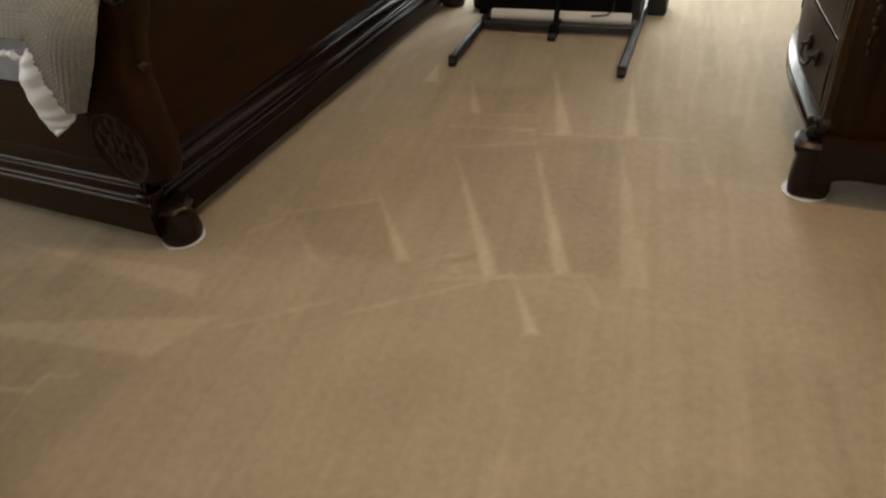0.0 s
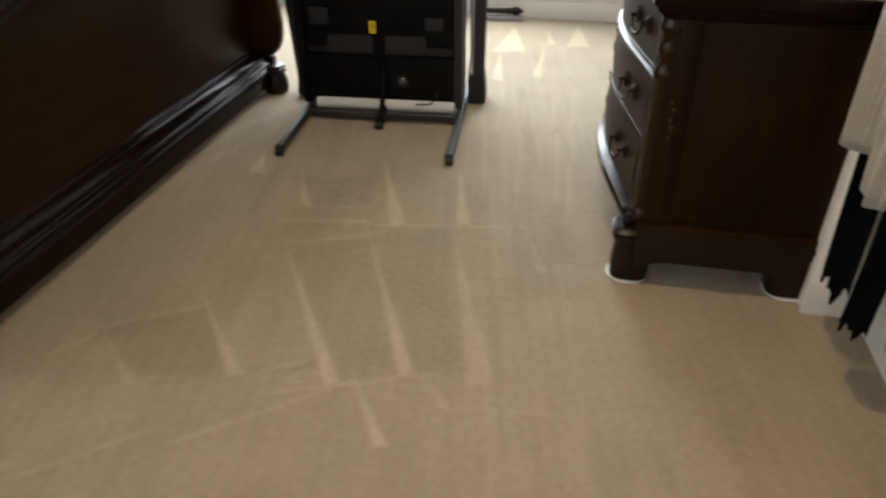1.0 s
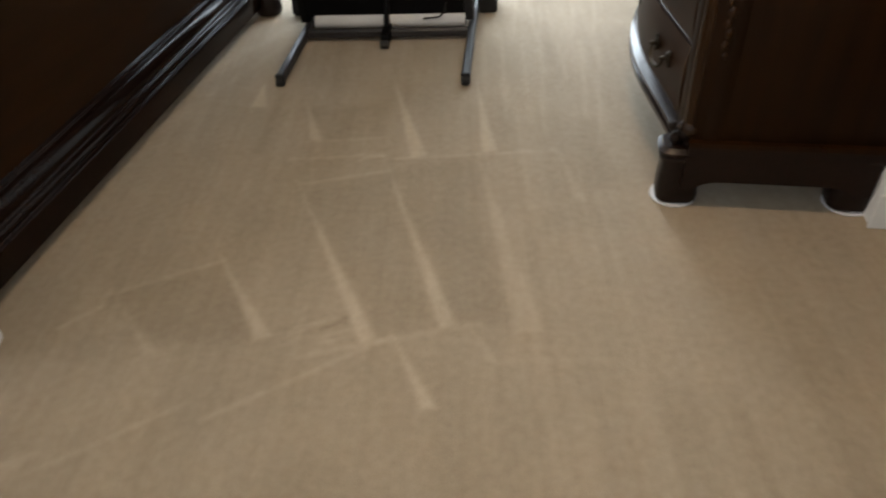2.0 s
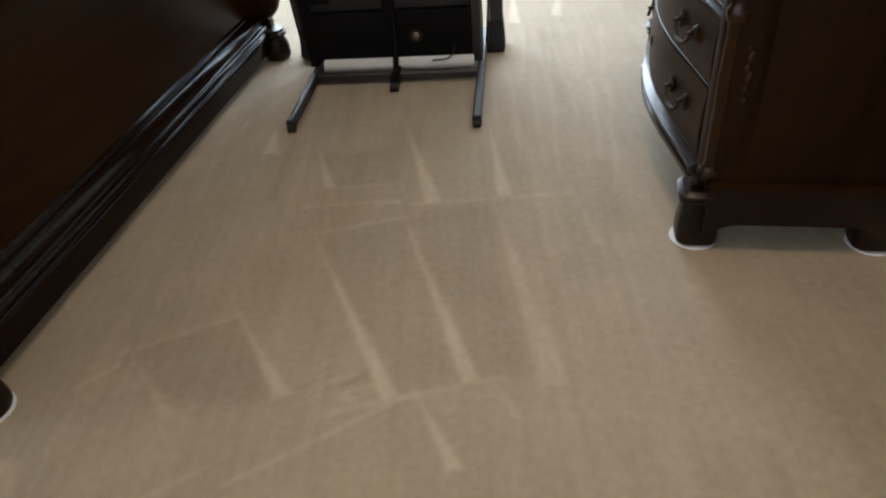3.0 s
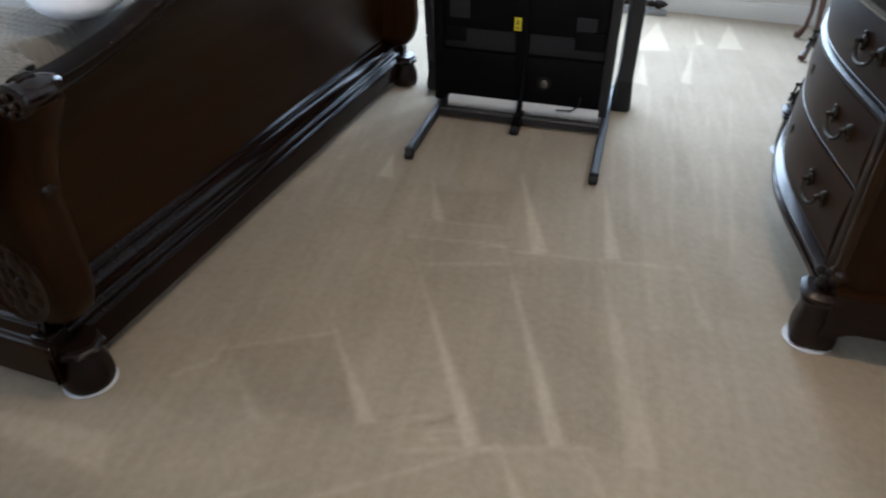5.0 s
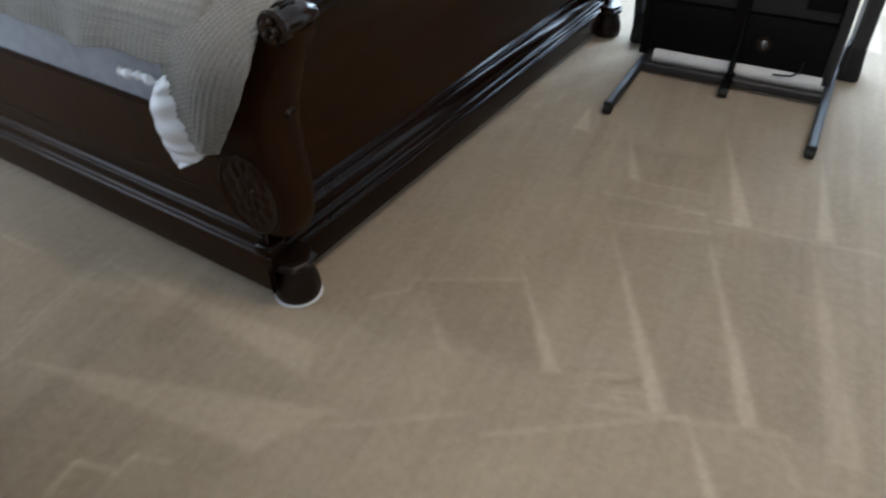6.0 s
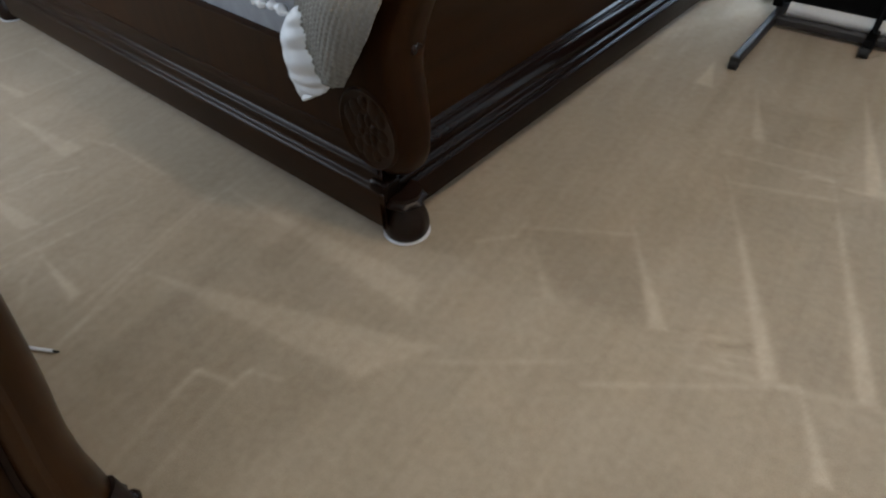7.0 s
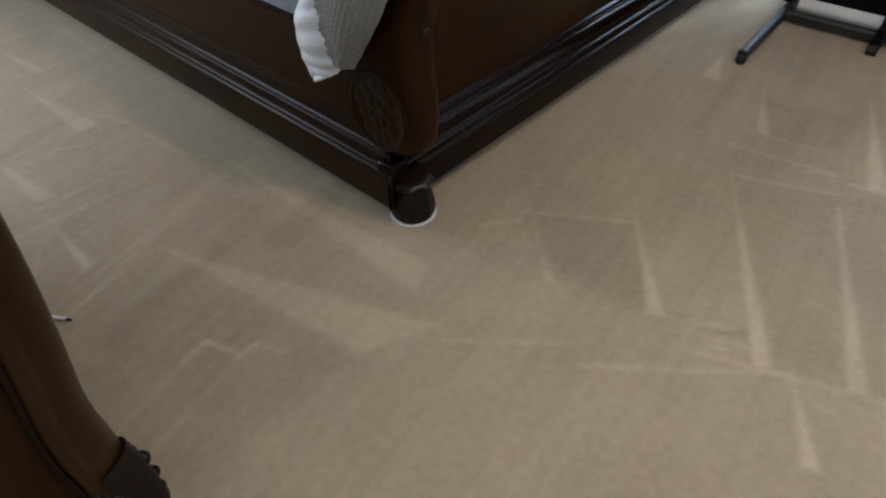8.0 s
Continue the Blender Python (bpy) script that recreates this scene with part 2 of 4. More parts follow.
# brushed strokes in the pile: a tip and the two ends of its broad end, then soft streaks of light, then thin ridges,
# then darker swaths
STROKES_MID = [
    (0.557, 0.716, 0.868, 0.174, 0.9, 0.193), (0.787, 0.838, 1.036, 0.235, 1.068, 0.254), (1.031, 0.959, 1.202, 0.24, 1.264, 0.256), (0.446, 0.409, 0.63, 0.154, 0.662, 0.173), (0.419, 1.207, 0.495, 0.994, 0.529, 1.003),
    (0.681, 1.401, 0.833, 0.919, 0.878, 0.939), (0.984, 1.364, 1.042, 0.97, 1.086, 0.978), (1.272, 0.994, 1.32, 0.753, 1.352, 0.749), (0.951, 0.177, 1.035, 0.014, 1.066, 0.021), (0.278, 0.21, 0.392, 0.089, 0.433, 0.085),
    (1.099, 0.251, 1.155, 0.155, 1.176, 0.153), (0.204, 1.363, 0.217, 1.191, 0.273, 1.197),
]
STROKES_FAR = [
    (0.97, 3.343, 0.901, 2.832, 1.077, 2.888), (1.172, 3.294, 1.195, 3.018, 1.234, 3.046), (1.346, 3.441, 1.295, 3.003, 1.421, 3.033), (0.95, 2.808, 0.958, 2.397, 1.017, 2.373), (1.179, 2.954, 1.155, 2.477, 1.201, 2.455),
]
STROKES_BED = [
    (-0.396, -0.453, 0.229, -0.35, 0.299, -0.181), (-0.517, -0.124, 0.187, -0.14, 0.146, -0.051), (-0.644, -0.603, -0.464, -0.635, -0.476, -0.595), (-1.452, -0.338, -1.07, -0.344, -1.073, -0.279), (-1.112, -0.583, -0.837, -0.59, -0.813, -0.537),
    (-0.669, -0.599, -0.478, -0.624, -0.479, -0.607), (-1.847, -0.28, -1.558, -0.272, -1.566, -0.238),
]
# window light fanning in past the treadmill, painted as nap; last is a pale patch
LIGHT_STREAKS_AND_PATCH = [
    (0.087, 2.007, -0.178, 1.673, -0.161, 1.499), (0.155, 1.916, -0.152, 1.305, -0.077, 1.248), (0.162, 1.682, -0.074, 1.018, -0.011, 0.995), (-0.511, -0.207, -0.54, -0.07, -0.402, -0.025, -0.233, -0.16),
]
RIDGES_MID = [
    (0.536, 0.755, 0.788, 0.85), (0.462, 0.885, 0.747, 0.929), (0.79, 0.912, 1.261, 0.995), (0.743, 0.121, 1.12, 0.26), (0.215, 0.26, 0.446, 0.409),
    (0.154, 0.143, 0.216, 0.216), (0.216, 0.216, 0.205, 0.273), (1.165, 0.154, 1.382, 0.187), (0.473, 0.984, 0.738, 1.03),
]
RIDGES_BED = [
    (-0.055, -0.558, 0.019, -0.805), (0.033, -0.496, 0.105, -0.773), (-0.055, -0.558, 0.023, -0.525), (-0.415, -0.472, -0.361, -0.729), (-0.555, -0.163, -0.436, -0.608),
    (0.339, -0.205, 0.544, -0.034), (0.604, -0.061, 0.931, 0.201), (-1.9, -0.266, -1.882, -0.053), (-1.882, -0.053, -1.554, -0.046), (-1.554, -0.046, -1.555, -0.259),
    (-1.11, -0.253, -1.012, -0.215), (-1.012, -0.215, -0.722, -0.197), (-1.031, -0.527, -1.036, -0.433), (-1.036, -0.433, -0.983, -0.35), (-0.798, -0.679, -0.791, -0.525),
    (-0.791, -0.525, -0.786, -0.369), (-0.729, -0.707, -0.708, -0.512), (-0.708, -0.512, -0.701, -0.321), (-0.688, -0.595, -0.629, -0.668), (-0.629, -0.668, -0.562, -0.707),
    (-0.351, -0.725, -0.449, -0.477), (-0.449, -0.477, -0.532, -0.18), (-0.532, -0.18, -0.54, -0.07), (-0.042, -0.611, -0.049, -0.549), (-0.049, -0.549, 0.036, -0.529),
    (0.036, -0.529, 0.038, -0.481), (0.038, -0.481, 0.109, -0.453),
]
SWATHS = [
    (-0.449, -0.224, 0.258, -0.146, 0.269, -0.178, -0.386, -0.444), (-0.394, -0.483, -0.341, -0.73, 0.191, -0.636, 0.249, -0.362), (0.557, 0.716, 0.787, 0.826, 1.027, 0.247, 0.9, 0.193), (0.787, 0.838, 1.03, 0.947, 1.183, 0.276, 1.068, 0.254), (0.216, 0.249, 0.446, 0.398, 0.62, 0.166, 0.392, 0.133),
    (0.419, 1.181, 0.677, 1.256, 0.727, 1.031, 0.539, 1.002), (0.103, 0.06, 0.539, 0.275, 0.661, 0.162, 0.309, 0.053),
]


COMBED = [
    (0.955, 1.736, 1.0, 1.47), (1.025, 1.77, 1.097, 1.18), (1.105, 1.745, 1.151, 1.357), (1.175, 1.764, 1.223, 1.075), (1.242, 1.741, 1.281, 1.461),
    (1.324, 1.772, 1.352, 1.201), (1.389, 1.722, 1.394, 1.029), (1.03, 2.386, 1.064, 1.849), (1.146, 2.309, 1.167, 1.836), (1.284, 2.229, 1.294, 1.833),
    (1.375, 2.352, 1.375, 1.837),
]


def build_carpet():
    step = 0.0080
    us, vs = np.arange(SIZE_U0 - 0.05, SIZE_U1 + 0.3, step), np.arange(SIZE_V0 - 0.05, WALL_V + 0.05, step)
    U, V = np.meshgrid(us, vs, indexing="ij")
    X, Y = U * CR - V * SR, U * SR + V * CR
    nap = np.zeros_like(X)

    def inside(corners, soft):
        """1 inside a convex shape, fading over soft metres."""
        c = np.array(corners, float).reshape(-1, 2)
        area = sum(c[k - 1][0] * c[k][1] - c[k][0] * c[k - 1][1] for k in range(len(c)))
        if area < 0:
            c = c[::-1]
        d = np.full_like(X, 1e9)
        for k in range(len(c)):
            a, e = c[k - 1], c[k] - c[k - 1]
            n = max(np.hypot(*e), 1e-6)
            d = np.minimum(d, (e[0] * (Y - a[1]) - e[1] * (X - a[0])) / n)
        return np.clip(d / soft + 0.55, 0, 1)

    for q in SWATHS:
        nap -= (0.24 if q[1] > 0.1 else 0.12) * inside(q, 0.05)
    for group, gain in ((STROKES_MID, 0.72), (STROKES_FAR, 0.8), (STROKES_BED, 0.46)):
        for k, s in enumerate(group):
            nap += gain * (0.45 if group is STROKES_MID and k in (2, 7, 9, 10) else 0.9) * inside(s, 0.012 if group is not STROKES_BED or s[0] < -0.6 else 0.018)
    # painted light streaks and the pale patch, with wide soft edges
    for q in LIGHT_STREAKS_AND_PATCH:
        nap += 0.22 * inside(q, 0.05)
    for x0, y0, x1, y1 in RIDGES_MID + RIDGES_BED:
        dx, dy = x1 - x0, y1 - y0
        k = np.clip(((X - x0) * dx + (Y - y0) * dy) / (dx * dx + dy * dy), 0, 1)
        d = np.hypot(X - x0 - k * dx, Y - y0 - k * dy)
        nap += (0.16 if x0 > 1.1 else 0.28) * np.clip(1.3 - d / 0.009, 0, 1)
    rng = np.random.default_rng(7)
    for n in range(150):                     # faint cleaning passes all over
        a, x, y, w, l = rng.normal(1.74, 0.06), rng.uniform(-2.2, 2.0), rng.uniform(-2.2, 2.5), rng.uniform(0.008, 0.06), rng.uniform(0.25, 0.8)
        du, dv = (X - x) * math.cos(a) + (Y - y) * math.sin(a), -(X - x) * math.sin(a) + (Y - y) * math.cos(a)
        nap += rng.uniform(-0.22, 0.22) * np.clip((w - np.abs(dv)) / 0.02, 0, 1) * np.clip((l / 2 - np.abs(du)) / 0.03, 0, 1)
    for cx, cy, n in ((0.680, 0.911, 16), (0.745, 0.187, 20)):     # scuffed patches, many short ridges
        for k in range(n):
            x0, y0, l, a = cx + rng.normal(0, 0.05), cy + rng.normal(0, 0.022), rng.uniform(0.03, 0.09), rng.normal(0.45, 0.2)
            x1, y1 = x0 + l * math.cos(a), y0 + l * math.sin(a)
            t = np.clip(((X - x0) * (x1 - x0) + (Y - y0) * (y1 - y0)) / (l * l), 0, 1)
            nap += rng.uniform(-0.22, 0.26) * np.clip(1.3 - np.hypot(X - x0 - t * (x1 - x0), Y - y0 - t * (y1 - y0)) / 0.007, 0, 1)
    for x0, y0, x1, y1 in COMBED:
        t = np.clip(((X - x0) * (x1 - x0) + (Y - y0) * (y1 - y0)) / ((x1 - x0) ** 2 + (y1 - y0) ** 2), 0, 1)
        nap += 0.20 * np.clip(1.3 - np.hypot(X - x0 - t * (x1 - x0), Y - y0 - t * (y1 - y0)) / 0.009, 0, 1)
    nu, nv = X.shape
    Z = 0.0012 * nap
    idx = np.arange(nu * nv).reshape(nu, nv)
    faces = np.stack([idx[:-1, :-1], idx[1:, :-1], idx[1:, 1:], idx[:-1, 1:]], -1).reshape(-1, 4)
    data = bpy.data.meshes.new("floor")
    data.from_pydata(np.stack([X, Y, Z], -1).reshape(-1, 3).tolist(), [], faces.tolist())
    data.attributes.new("nap", "FLOAT", "POINT").data.foreach_set("value", nap.reshape(-1))
    data.polygons.foreach_set("use_smooth", [True] * len(data.polygons))
    data.materials.append(CARPET)
    tagged(new("floor", data), "beige cut-pile carpet with fresh vacuum strokes and painted streaks of window light", "carpet", kind="structure")


build_carpet()


def wall(name, lo, hi, label):
    ob = part(name, box(lo, hi), PAINT, m=ROOM_M, smooth=False)
    return tagged(ob, label, "wall", kind="structure")


T = 0.15
north = box((SIZE_U0 - T, WALL_V, -0.05), (WIN_U0, WALL_V + T, CEIL))
box((WIN_U1, WALL_V, -0.05), (SIZE_U1 + 0.4, WALL_V + T, CEIL), bm=north)
box((WIN_U0, WALL_V, -0.05), (WIN_U1, WALL_V + T, WIN_Z0), bm=north)
box((WIN_U0, WALL_V, WIN_Z1), (WIN_U1, WALL_V + T, CEIL), bm=north)
tagged(part("wall_north", north, PAINT, m=ROOM_M, smooth=False), "off-white painted wall with a wide window", "wall", kind="structure")
west = box((SIZE_U0 - T, SIZE_V0, -0.05), (SIZE_U0, W3_V0, CEIL))
box((SIZE_U0 - T, W3_V1, -0.05), (SIZE_U0, WALL_V, CEIL), bm=west)
box((SIZE_U0 - T, W3_V0, -0.05), (SIZE_U0, W3_V1, W3_Z0), bm=west)
box((SIZE_U0 - T, W3_V0, W3_Z1), (SIZE_U0, W3_V1, CEIL), bm=west)
tagged(part("wall_west", west, PAINT, m=ROOM_M, smooth=False), "off-white painted wall behind the bed", "wall", kind="structure")
# unseen wall; its opening is added for the south fill light
south = box((SIZE_U0 - T, SIZE_V0 - T, -0.05), (W2_U0, SIZE_V0, CEIL))
box((W2_U1, SIZE_V0 - T, -0.05), (SIZE_U1 + 0.4, SIZE_V0, CEIL), bm=south)
box((W2_U0, SIZE_V0 - T, -0.05), (W2_U1, SIZE_V0, W2_Z0), bm=south)
box((W2_U0, SIZE_V0 - T, W2_Z1), (W2_U1, SIZE_V0, CEIL), bm=south)
tagged(part("wall_south", south, PAINT, m=ROOM_M, smooth=False), "off-white painted wall with an added window opening", "wall", kind="structure")
wall("wall_east", (2.064, 0.720, -0.05), (2.32, WALL_V, CEIL), "off-white painted wall behind the chest of drawers")
wall("wall_east_recess", (2.200, SIZE_V0, -0.05), (2.32, 0.720, CEIL), "off-white painted wall set back from the corner")
tagged(part("ceiling", box((SIZE_U0 - T, SIZE_V0 - T, CEIL), (SIZE_U1 + 0.4, WALL_V + T, CEIL + 0.1)), CEILING, m=ROOM_M, smooth=False), "plain white ceiling", "ceiling", kind="structure")


def moulding(name, profile, start, end, label):
    """A run of moulding from start to end along the wall; profile in (out, z) with out to the left of the way."""
    a, b = Vector(start), Vector(end)
    way = (b - a).normalized()
    out = Vector((-way.y, way.x, 0))
    bm = loft([[p + out * o + Vector((0, 0, z)) for o, z in profile] for p in (a, b)])
    ob = part(name, bm, TRIM_PAINT, m=ROOM_M)
    return tagged(ob, label, "baseboard", kind="structure")


BASE = [(0, 0), (0.016, 0), (0.016, 0.072), (0.013, 0.080), (0.010, 0.084), (0.010, 0.092), (0.005, 0.098), (0, 0.1)]
moulding("baseboard", BASE, (2.064, WALL_V, 0), (SIZE_U0, WALL_V, 0), "white painted baseboard with a stepped top edge")
moulding("baseboard", BASE, (2.064, 0.80, 0), (2.064, WALL_V, 0), "white painted baseboard")
moulding("baseboard", BASE, (2.200, SIZE_V0, 0), (2.200, 0.703, 0), "white painted baseboard")
moulding("baseboard", BASE, (SIZE_U0, WALL_V, 0), (SIZE_U0, SIZE_V0, 0), "white painted baseboard")
moulding("baseboard", BASE, (SIZE_U0, SIZE_V0, 0), (2.200, SIZE_V0, 0), "white painted baseboard")

# white casing round the outer corner beside the chest
CASING = ((2.048, 0.795), (2.048, 0.730), (2.0495, 0.720), (2.053, 0.712), (2.059, 0.706), (2.068, 0.703), (2.120, 0.703), (2.126, 0.700), (2.134, 0.700), (2.140, 0.703), (2.198, 0.703), (2.198, 0.718), (2.062, 0.718), (2.062, 0.795))
casing = loft([[Vector((x, y, z)) for x, y in CASING] for z in (0.0, 0.7, 1.4, 2.1)])
box((2.042, 0.692, 0.0), (2.198, 0.7025, 0.098), 0.004, bm=casing)
tagged(part("trim", casing, TRIM_PAINT, m=ROOM_M), "white painted corner casing", "trim", kind="structure")

window = tagged(thing("window_1", "wide white-framed window letting in daylight", "window", ROOM_M), kind="structure")
wf = box((WIN_U0, WALL_V + 0.03, WIN_Z0), (WIN_U0 + 0.06, WALL_V + 0.11, WIN_Z1), 0.004)
box((WIN_U1 - 0.06, WALL_V + 0.03, WIN_Z0), (WIN_U1, WALL_V + 0.11, WIN_Z1), 0.004, bm=wf)
box((WIN_U0 + 0.06, WALL_V + 0.03, WIN_Z0), (WIN_U1 - 0.06, WALL_V + 0.11, WIN_Z0 + 0.06), 0.004, bm=wf)
box((WIN_U0 + 0.06, WALL_V + 0.03, WIN_Z1 - 0.06), (WIN_U1 - 0.06, WALL_V + 0.11, WIN_Z1), 0.004, bm=wf)
part("window_frame", wf, TRIM_PAINT, window)
part("window_sill", box((WIN_U0 - 0.04, WALL_V - 0.03, WIN_Z0 - 0.025), (WIN_U1 + 0.04, WALL_V + 0.03, WIN_Z0), 0.005), TRIM_PAINT, window)

# frame and sill added around the south fill light, out of view
window = tagged(thing("added_south_window", "unseen white-framed window added around the south fill light", "window", ROOM_M), kind="structure")
wf = box((W2_U0, SIZE_V0 - 0.11, W2_Z0), (W2_U0 + 0.06, SIZE_V0 - 0.03, W2_Z1), 0.004)
box((W2_U1 - 0.06, SIZE_V0 - 0.11, W2_Z0), (W2_U1, SIZE_V0 - 0.03, W2_Z1), 0.004, bm=wf)
box((W2_U0 + 0.06, SIZE_V0 - 0.11, W2_Z0), (W2_U1 - 0.06, SIZE_V0 - 0.03, W2_Z0 + 0.06), 0.004, bm=wf)
box((W2_U0 + 0.06, SIZE_V0 - 0.11, W2_Z1 - 0.06), (W2_U1 - 0.06, SIZE_V0 - 0.03, W2_Z1), 0.004, bm=wf)
part("window_frame", wf, TRIM_PAINT, window)
part("window_sill", box((W2_U0 - 0.04, SIZE_V0 - 0.03, W2_Z0 - 0.025), (W2_U1 + 0.04, SIZE_V0 + 0.03, W2_Z0), 0.005), TRIM_PAINT, window)

window = tagged(thing("window_3", "white-framed window beside the bed's head", "window", ROOM_M), kind="structure")
wf = box((SIZE_U0 - 0.11, W3_V0, W3_Z0), (SIZE_U0 - 0.03, W3_V0 + 0.06, W3_Z1), 0.004)
box((SIZE_U0 - 0.11, W3_V1 - 0.06, W3_Z0), (SIZE_U0 - 0.03, W3_V1, W3_Z1), 0.004, bm=wf)
box((SIZE_U0 - 0.11, W3_V0 + 0.06, W3_Z0), (SIZE_U0 - 0.03, W3_V1 - 0.06, W3_Z0 + 0.06), 0.004, bm=wf)
box((SIZE_U0 - 0.11, W3_V0 + 0.06, W3_Z1 - 0.06), (SIZE_U0 - 0.03, W3_V1 - 0.06, W3_Z1), 0.004, bm=wf)
part("window_frame", wf, TRIM_PAINT, window)

lamp = thing("ceiling_light", "round metal ceiling light with an opal rim", "ceiling light", pose(LAMP.x, LAMP.y, 0))
part("base", lathe([(0.02, CEIL - 0.05), (0.05, CEIL - 0.05), (0.06, CEIL - 0.01), (0.06, CEIL)], 24), TRIM_PAINT, lamp)
# opaque dome, out of view, added so the bulb leaves the ceiling dark
part("shade", lathe([(0.002, CEIL - 0.052), (0.06, CEIL - 0.054), (0.12, CEIL - 0.075), (0.15, CEIL - 0.12), (0.155, CEIL - 0.165), (0.150, CEIL - 0.165), (0.145, CEIL - 0.122), (0.117, CEIL - 0.080), (0.058, CEIL - 0.060), (0.002, CEIL - 0.058)], 28), LAMP_GLASS, lamp, "unseen opaque dome added to keep bulb light off the ceiling")

# ---- the bed ----
BED_LEN, BED_W = 2.22, 2.04


def foot_at(x, y, z=0.0):
    """A place along the foot of the bed: x out from it, y along it."""
    return Vector((x + 0.010, y + 0.012, z))


def rail_at(s, o, z=0.0):
    """A place along the near side of the bed: s from the corner to the head, o out from the rail."""
    return Vector((-0.010 - s, 0.006 - o, z))


BASE_PROFILE = [(-0.131, 0.050), (-0.043, 0.045), (-0.033, 0.053), (-0.031, 0.085), (-0.032, 0.118), (-0.038, 0.124), (-0.043, 0.128), (-0.040, 0.134), (-0.037, 0.141), (-0.041, 0.149), (-0.049, 0.154),
                (-0.053, 0.160), (-0.052, 0.170), (-0.056, 0.182), (-0.064, 0.193), (-0.074, 0.200), (-0.081, 0.204), (-0.082, 0.210), (-0.087, 0.214), (-0.094, 0.220), (-0.097, 0.230), (-0.131, 0.233)]
PANEL_X = [(0.15, -0.094), (0.25, -0.090), (0.38, -0.080), (0.48, -0.066), (0.58, -0.040), (0.66, -0.006), (0.73, 0.034), (0.79, 0.060), (0.92, 0.090)]
POST_FRONT = [(0.178, -0.035), (0.186, -0.008), (0.200, 0.012), (0.220, 0.028), (0.26, 0.044), (0.32, 0.050), (0.40, 0.044), (0.48, 0.039), (0.54, 0.048), (0.60, 0.068), (0.66, 0.096), (0.705, 0.118)]
POST_BACK = [(0.178, -0.085), (0.19, -0.118), (0.21, -0.140), (0.25, -0.158), (0.32, -0.163), (0.42, -0.142), (0.54, -0.082), (0.62, -0.030), (0.67, 0.006), (0.705, 0.036)]


def rounded(profile, n=4):
    """The same profile with its steps eased into small curves."""
    p, out = [Vector((*q, 0)) for q in profile], []
    for k in range(len(p) - 1):
        a, b, c, d = p[max(k - 1, 0)], p[k], p[k + 1], p[min(k + 2, len(p) - 1)]
        for j in range(n):
            t = j / n
            v = 0.5 * (2 * b + (c - a) * t + (2 * a - 5 * b + 4 * c - d) * t * t + (3 * b - a - 3 * c + d) * t ** 3)
            out.append((v.x, v.y))
    return out + [profile[-1]]


def foot_top(y):
    """Height of the footboard's top rail along the bed."""
    e = min(y, BED_W - y)
    return 0.708 + 0.150 * smooth_step((e - 0.13) / 0.62)


def carved_foot(name, parent, m, label="", glide=True):
    """A carved foot, wide at the floor and drawn in under a leafy collar, with a white glide under it."""
    def lobes(a, z):
        return 1 + 0.035 * math.cos(9 * a) * max(0, 1 - abs(z - 0.055) / 0.05)
    foot = part(name, lathe([(0.040, 0.004), (0.054, 0.006), (0.0585, 0.016), (0.0590, 0.034), (0.056, 0.056), (0.050, 0.078), (0.043, 0.096), (0.041, 0.106)], 36, wobble=lobes), WOOD_CARVED, parent, label, m=m)
    def petals(a, z):
        return 1 + 0.14 * max(0.0, math.cos(8 * a)) * max(0, 1 - abs(z - 0.112) / 0.012)
    part("collar", lathe([(0.040, 0.096), (0.046, 0.100), (0.052, 0.106), (0.053, 0.112), (0.050, 0.118), (0.045, 0.121), (0.046, 0.132)], 48, wobble=petals), WOOD_CARVED, foot)
    if glide:
        part("glide", lathe([(0.0, 0.001), (0.0600, 0.001), (0.0612, 0.002), (0.0610, 0.0045), (0.0596, 0.0045), (0.0590, 0.003), (0.0, 0.003)], 32), FELT, foot, "white felt slider cup")
    return foot


bed = thing("sleigh_bed", "dark cherry sleigh bed with carved posts on bun feet", "bed")

bm = bmesh.new()
ys = [0.085 + (BED_W - 0.17) * k / 60 for k in range(61)]
rings = []
for y in ys:
    top = foot_top(y)
    zs = [0.15 + (top - 0.15) * k / 22 for k in range(23)]
    front = [foot_at(lerp_table(PANEL_X, z), y, z) for z in zs]
    back = [foot_at(lerp_table(PANEL_X, z) - 0.035, y, z) for z in zs[::-1]]
    rings.append(front + back)
panel = part("footboard", loft(rings), WOOD, bed, "curved dark cherry footboard panel")

rings = []
for y in ys:
    top, n = foot_top(y), 14
    cx = lerp_table(PANEL_X, top) + 0.012
    rings.append([foot_at(cx + 0.026 * math.cos(a), y, top + 0.020 * math.sin(a) + (0.004 if math.cos(3 * a) > 0.5 else 0)) for a in (2 * math.pi * k / n for k in range(n))])
part("top_rail", loft(rings), WOOD_TRIM, bed, "glossy rolled top rail")
rings = [[foot_at(lerp_table(PANEL_X, foot_top(y) - 0.05) + 0.004 + 0.010 * math.cos(a), y, foot_top(y) - 0.045 + 0.009 * math.sin(a)) for a in (2 * math.pi * k / 8 for k in range(8))] for y in ys]
part("bead", loft(rings), WOOD_TRIM, bed)

rings = [[foot_at(x, y + (-0.020 - x if y < 0 else 0), z) for x, z in rounded(BASE_PROFILE)] for y in (-0.036, 0.5, 1.0, 1.5, BED_W + 0.03)]
part("base_moulding", loft(rings), WOOD_TRIM, bed, "glossy stepped base moulding")


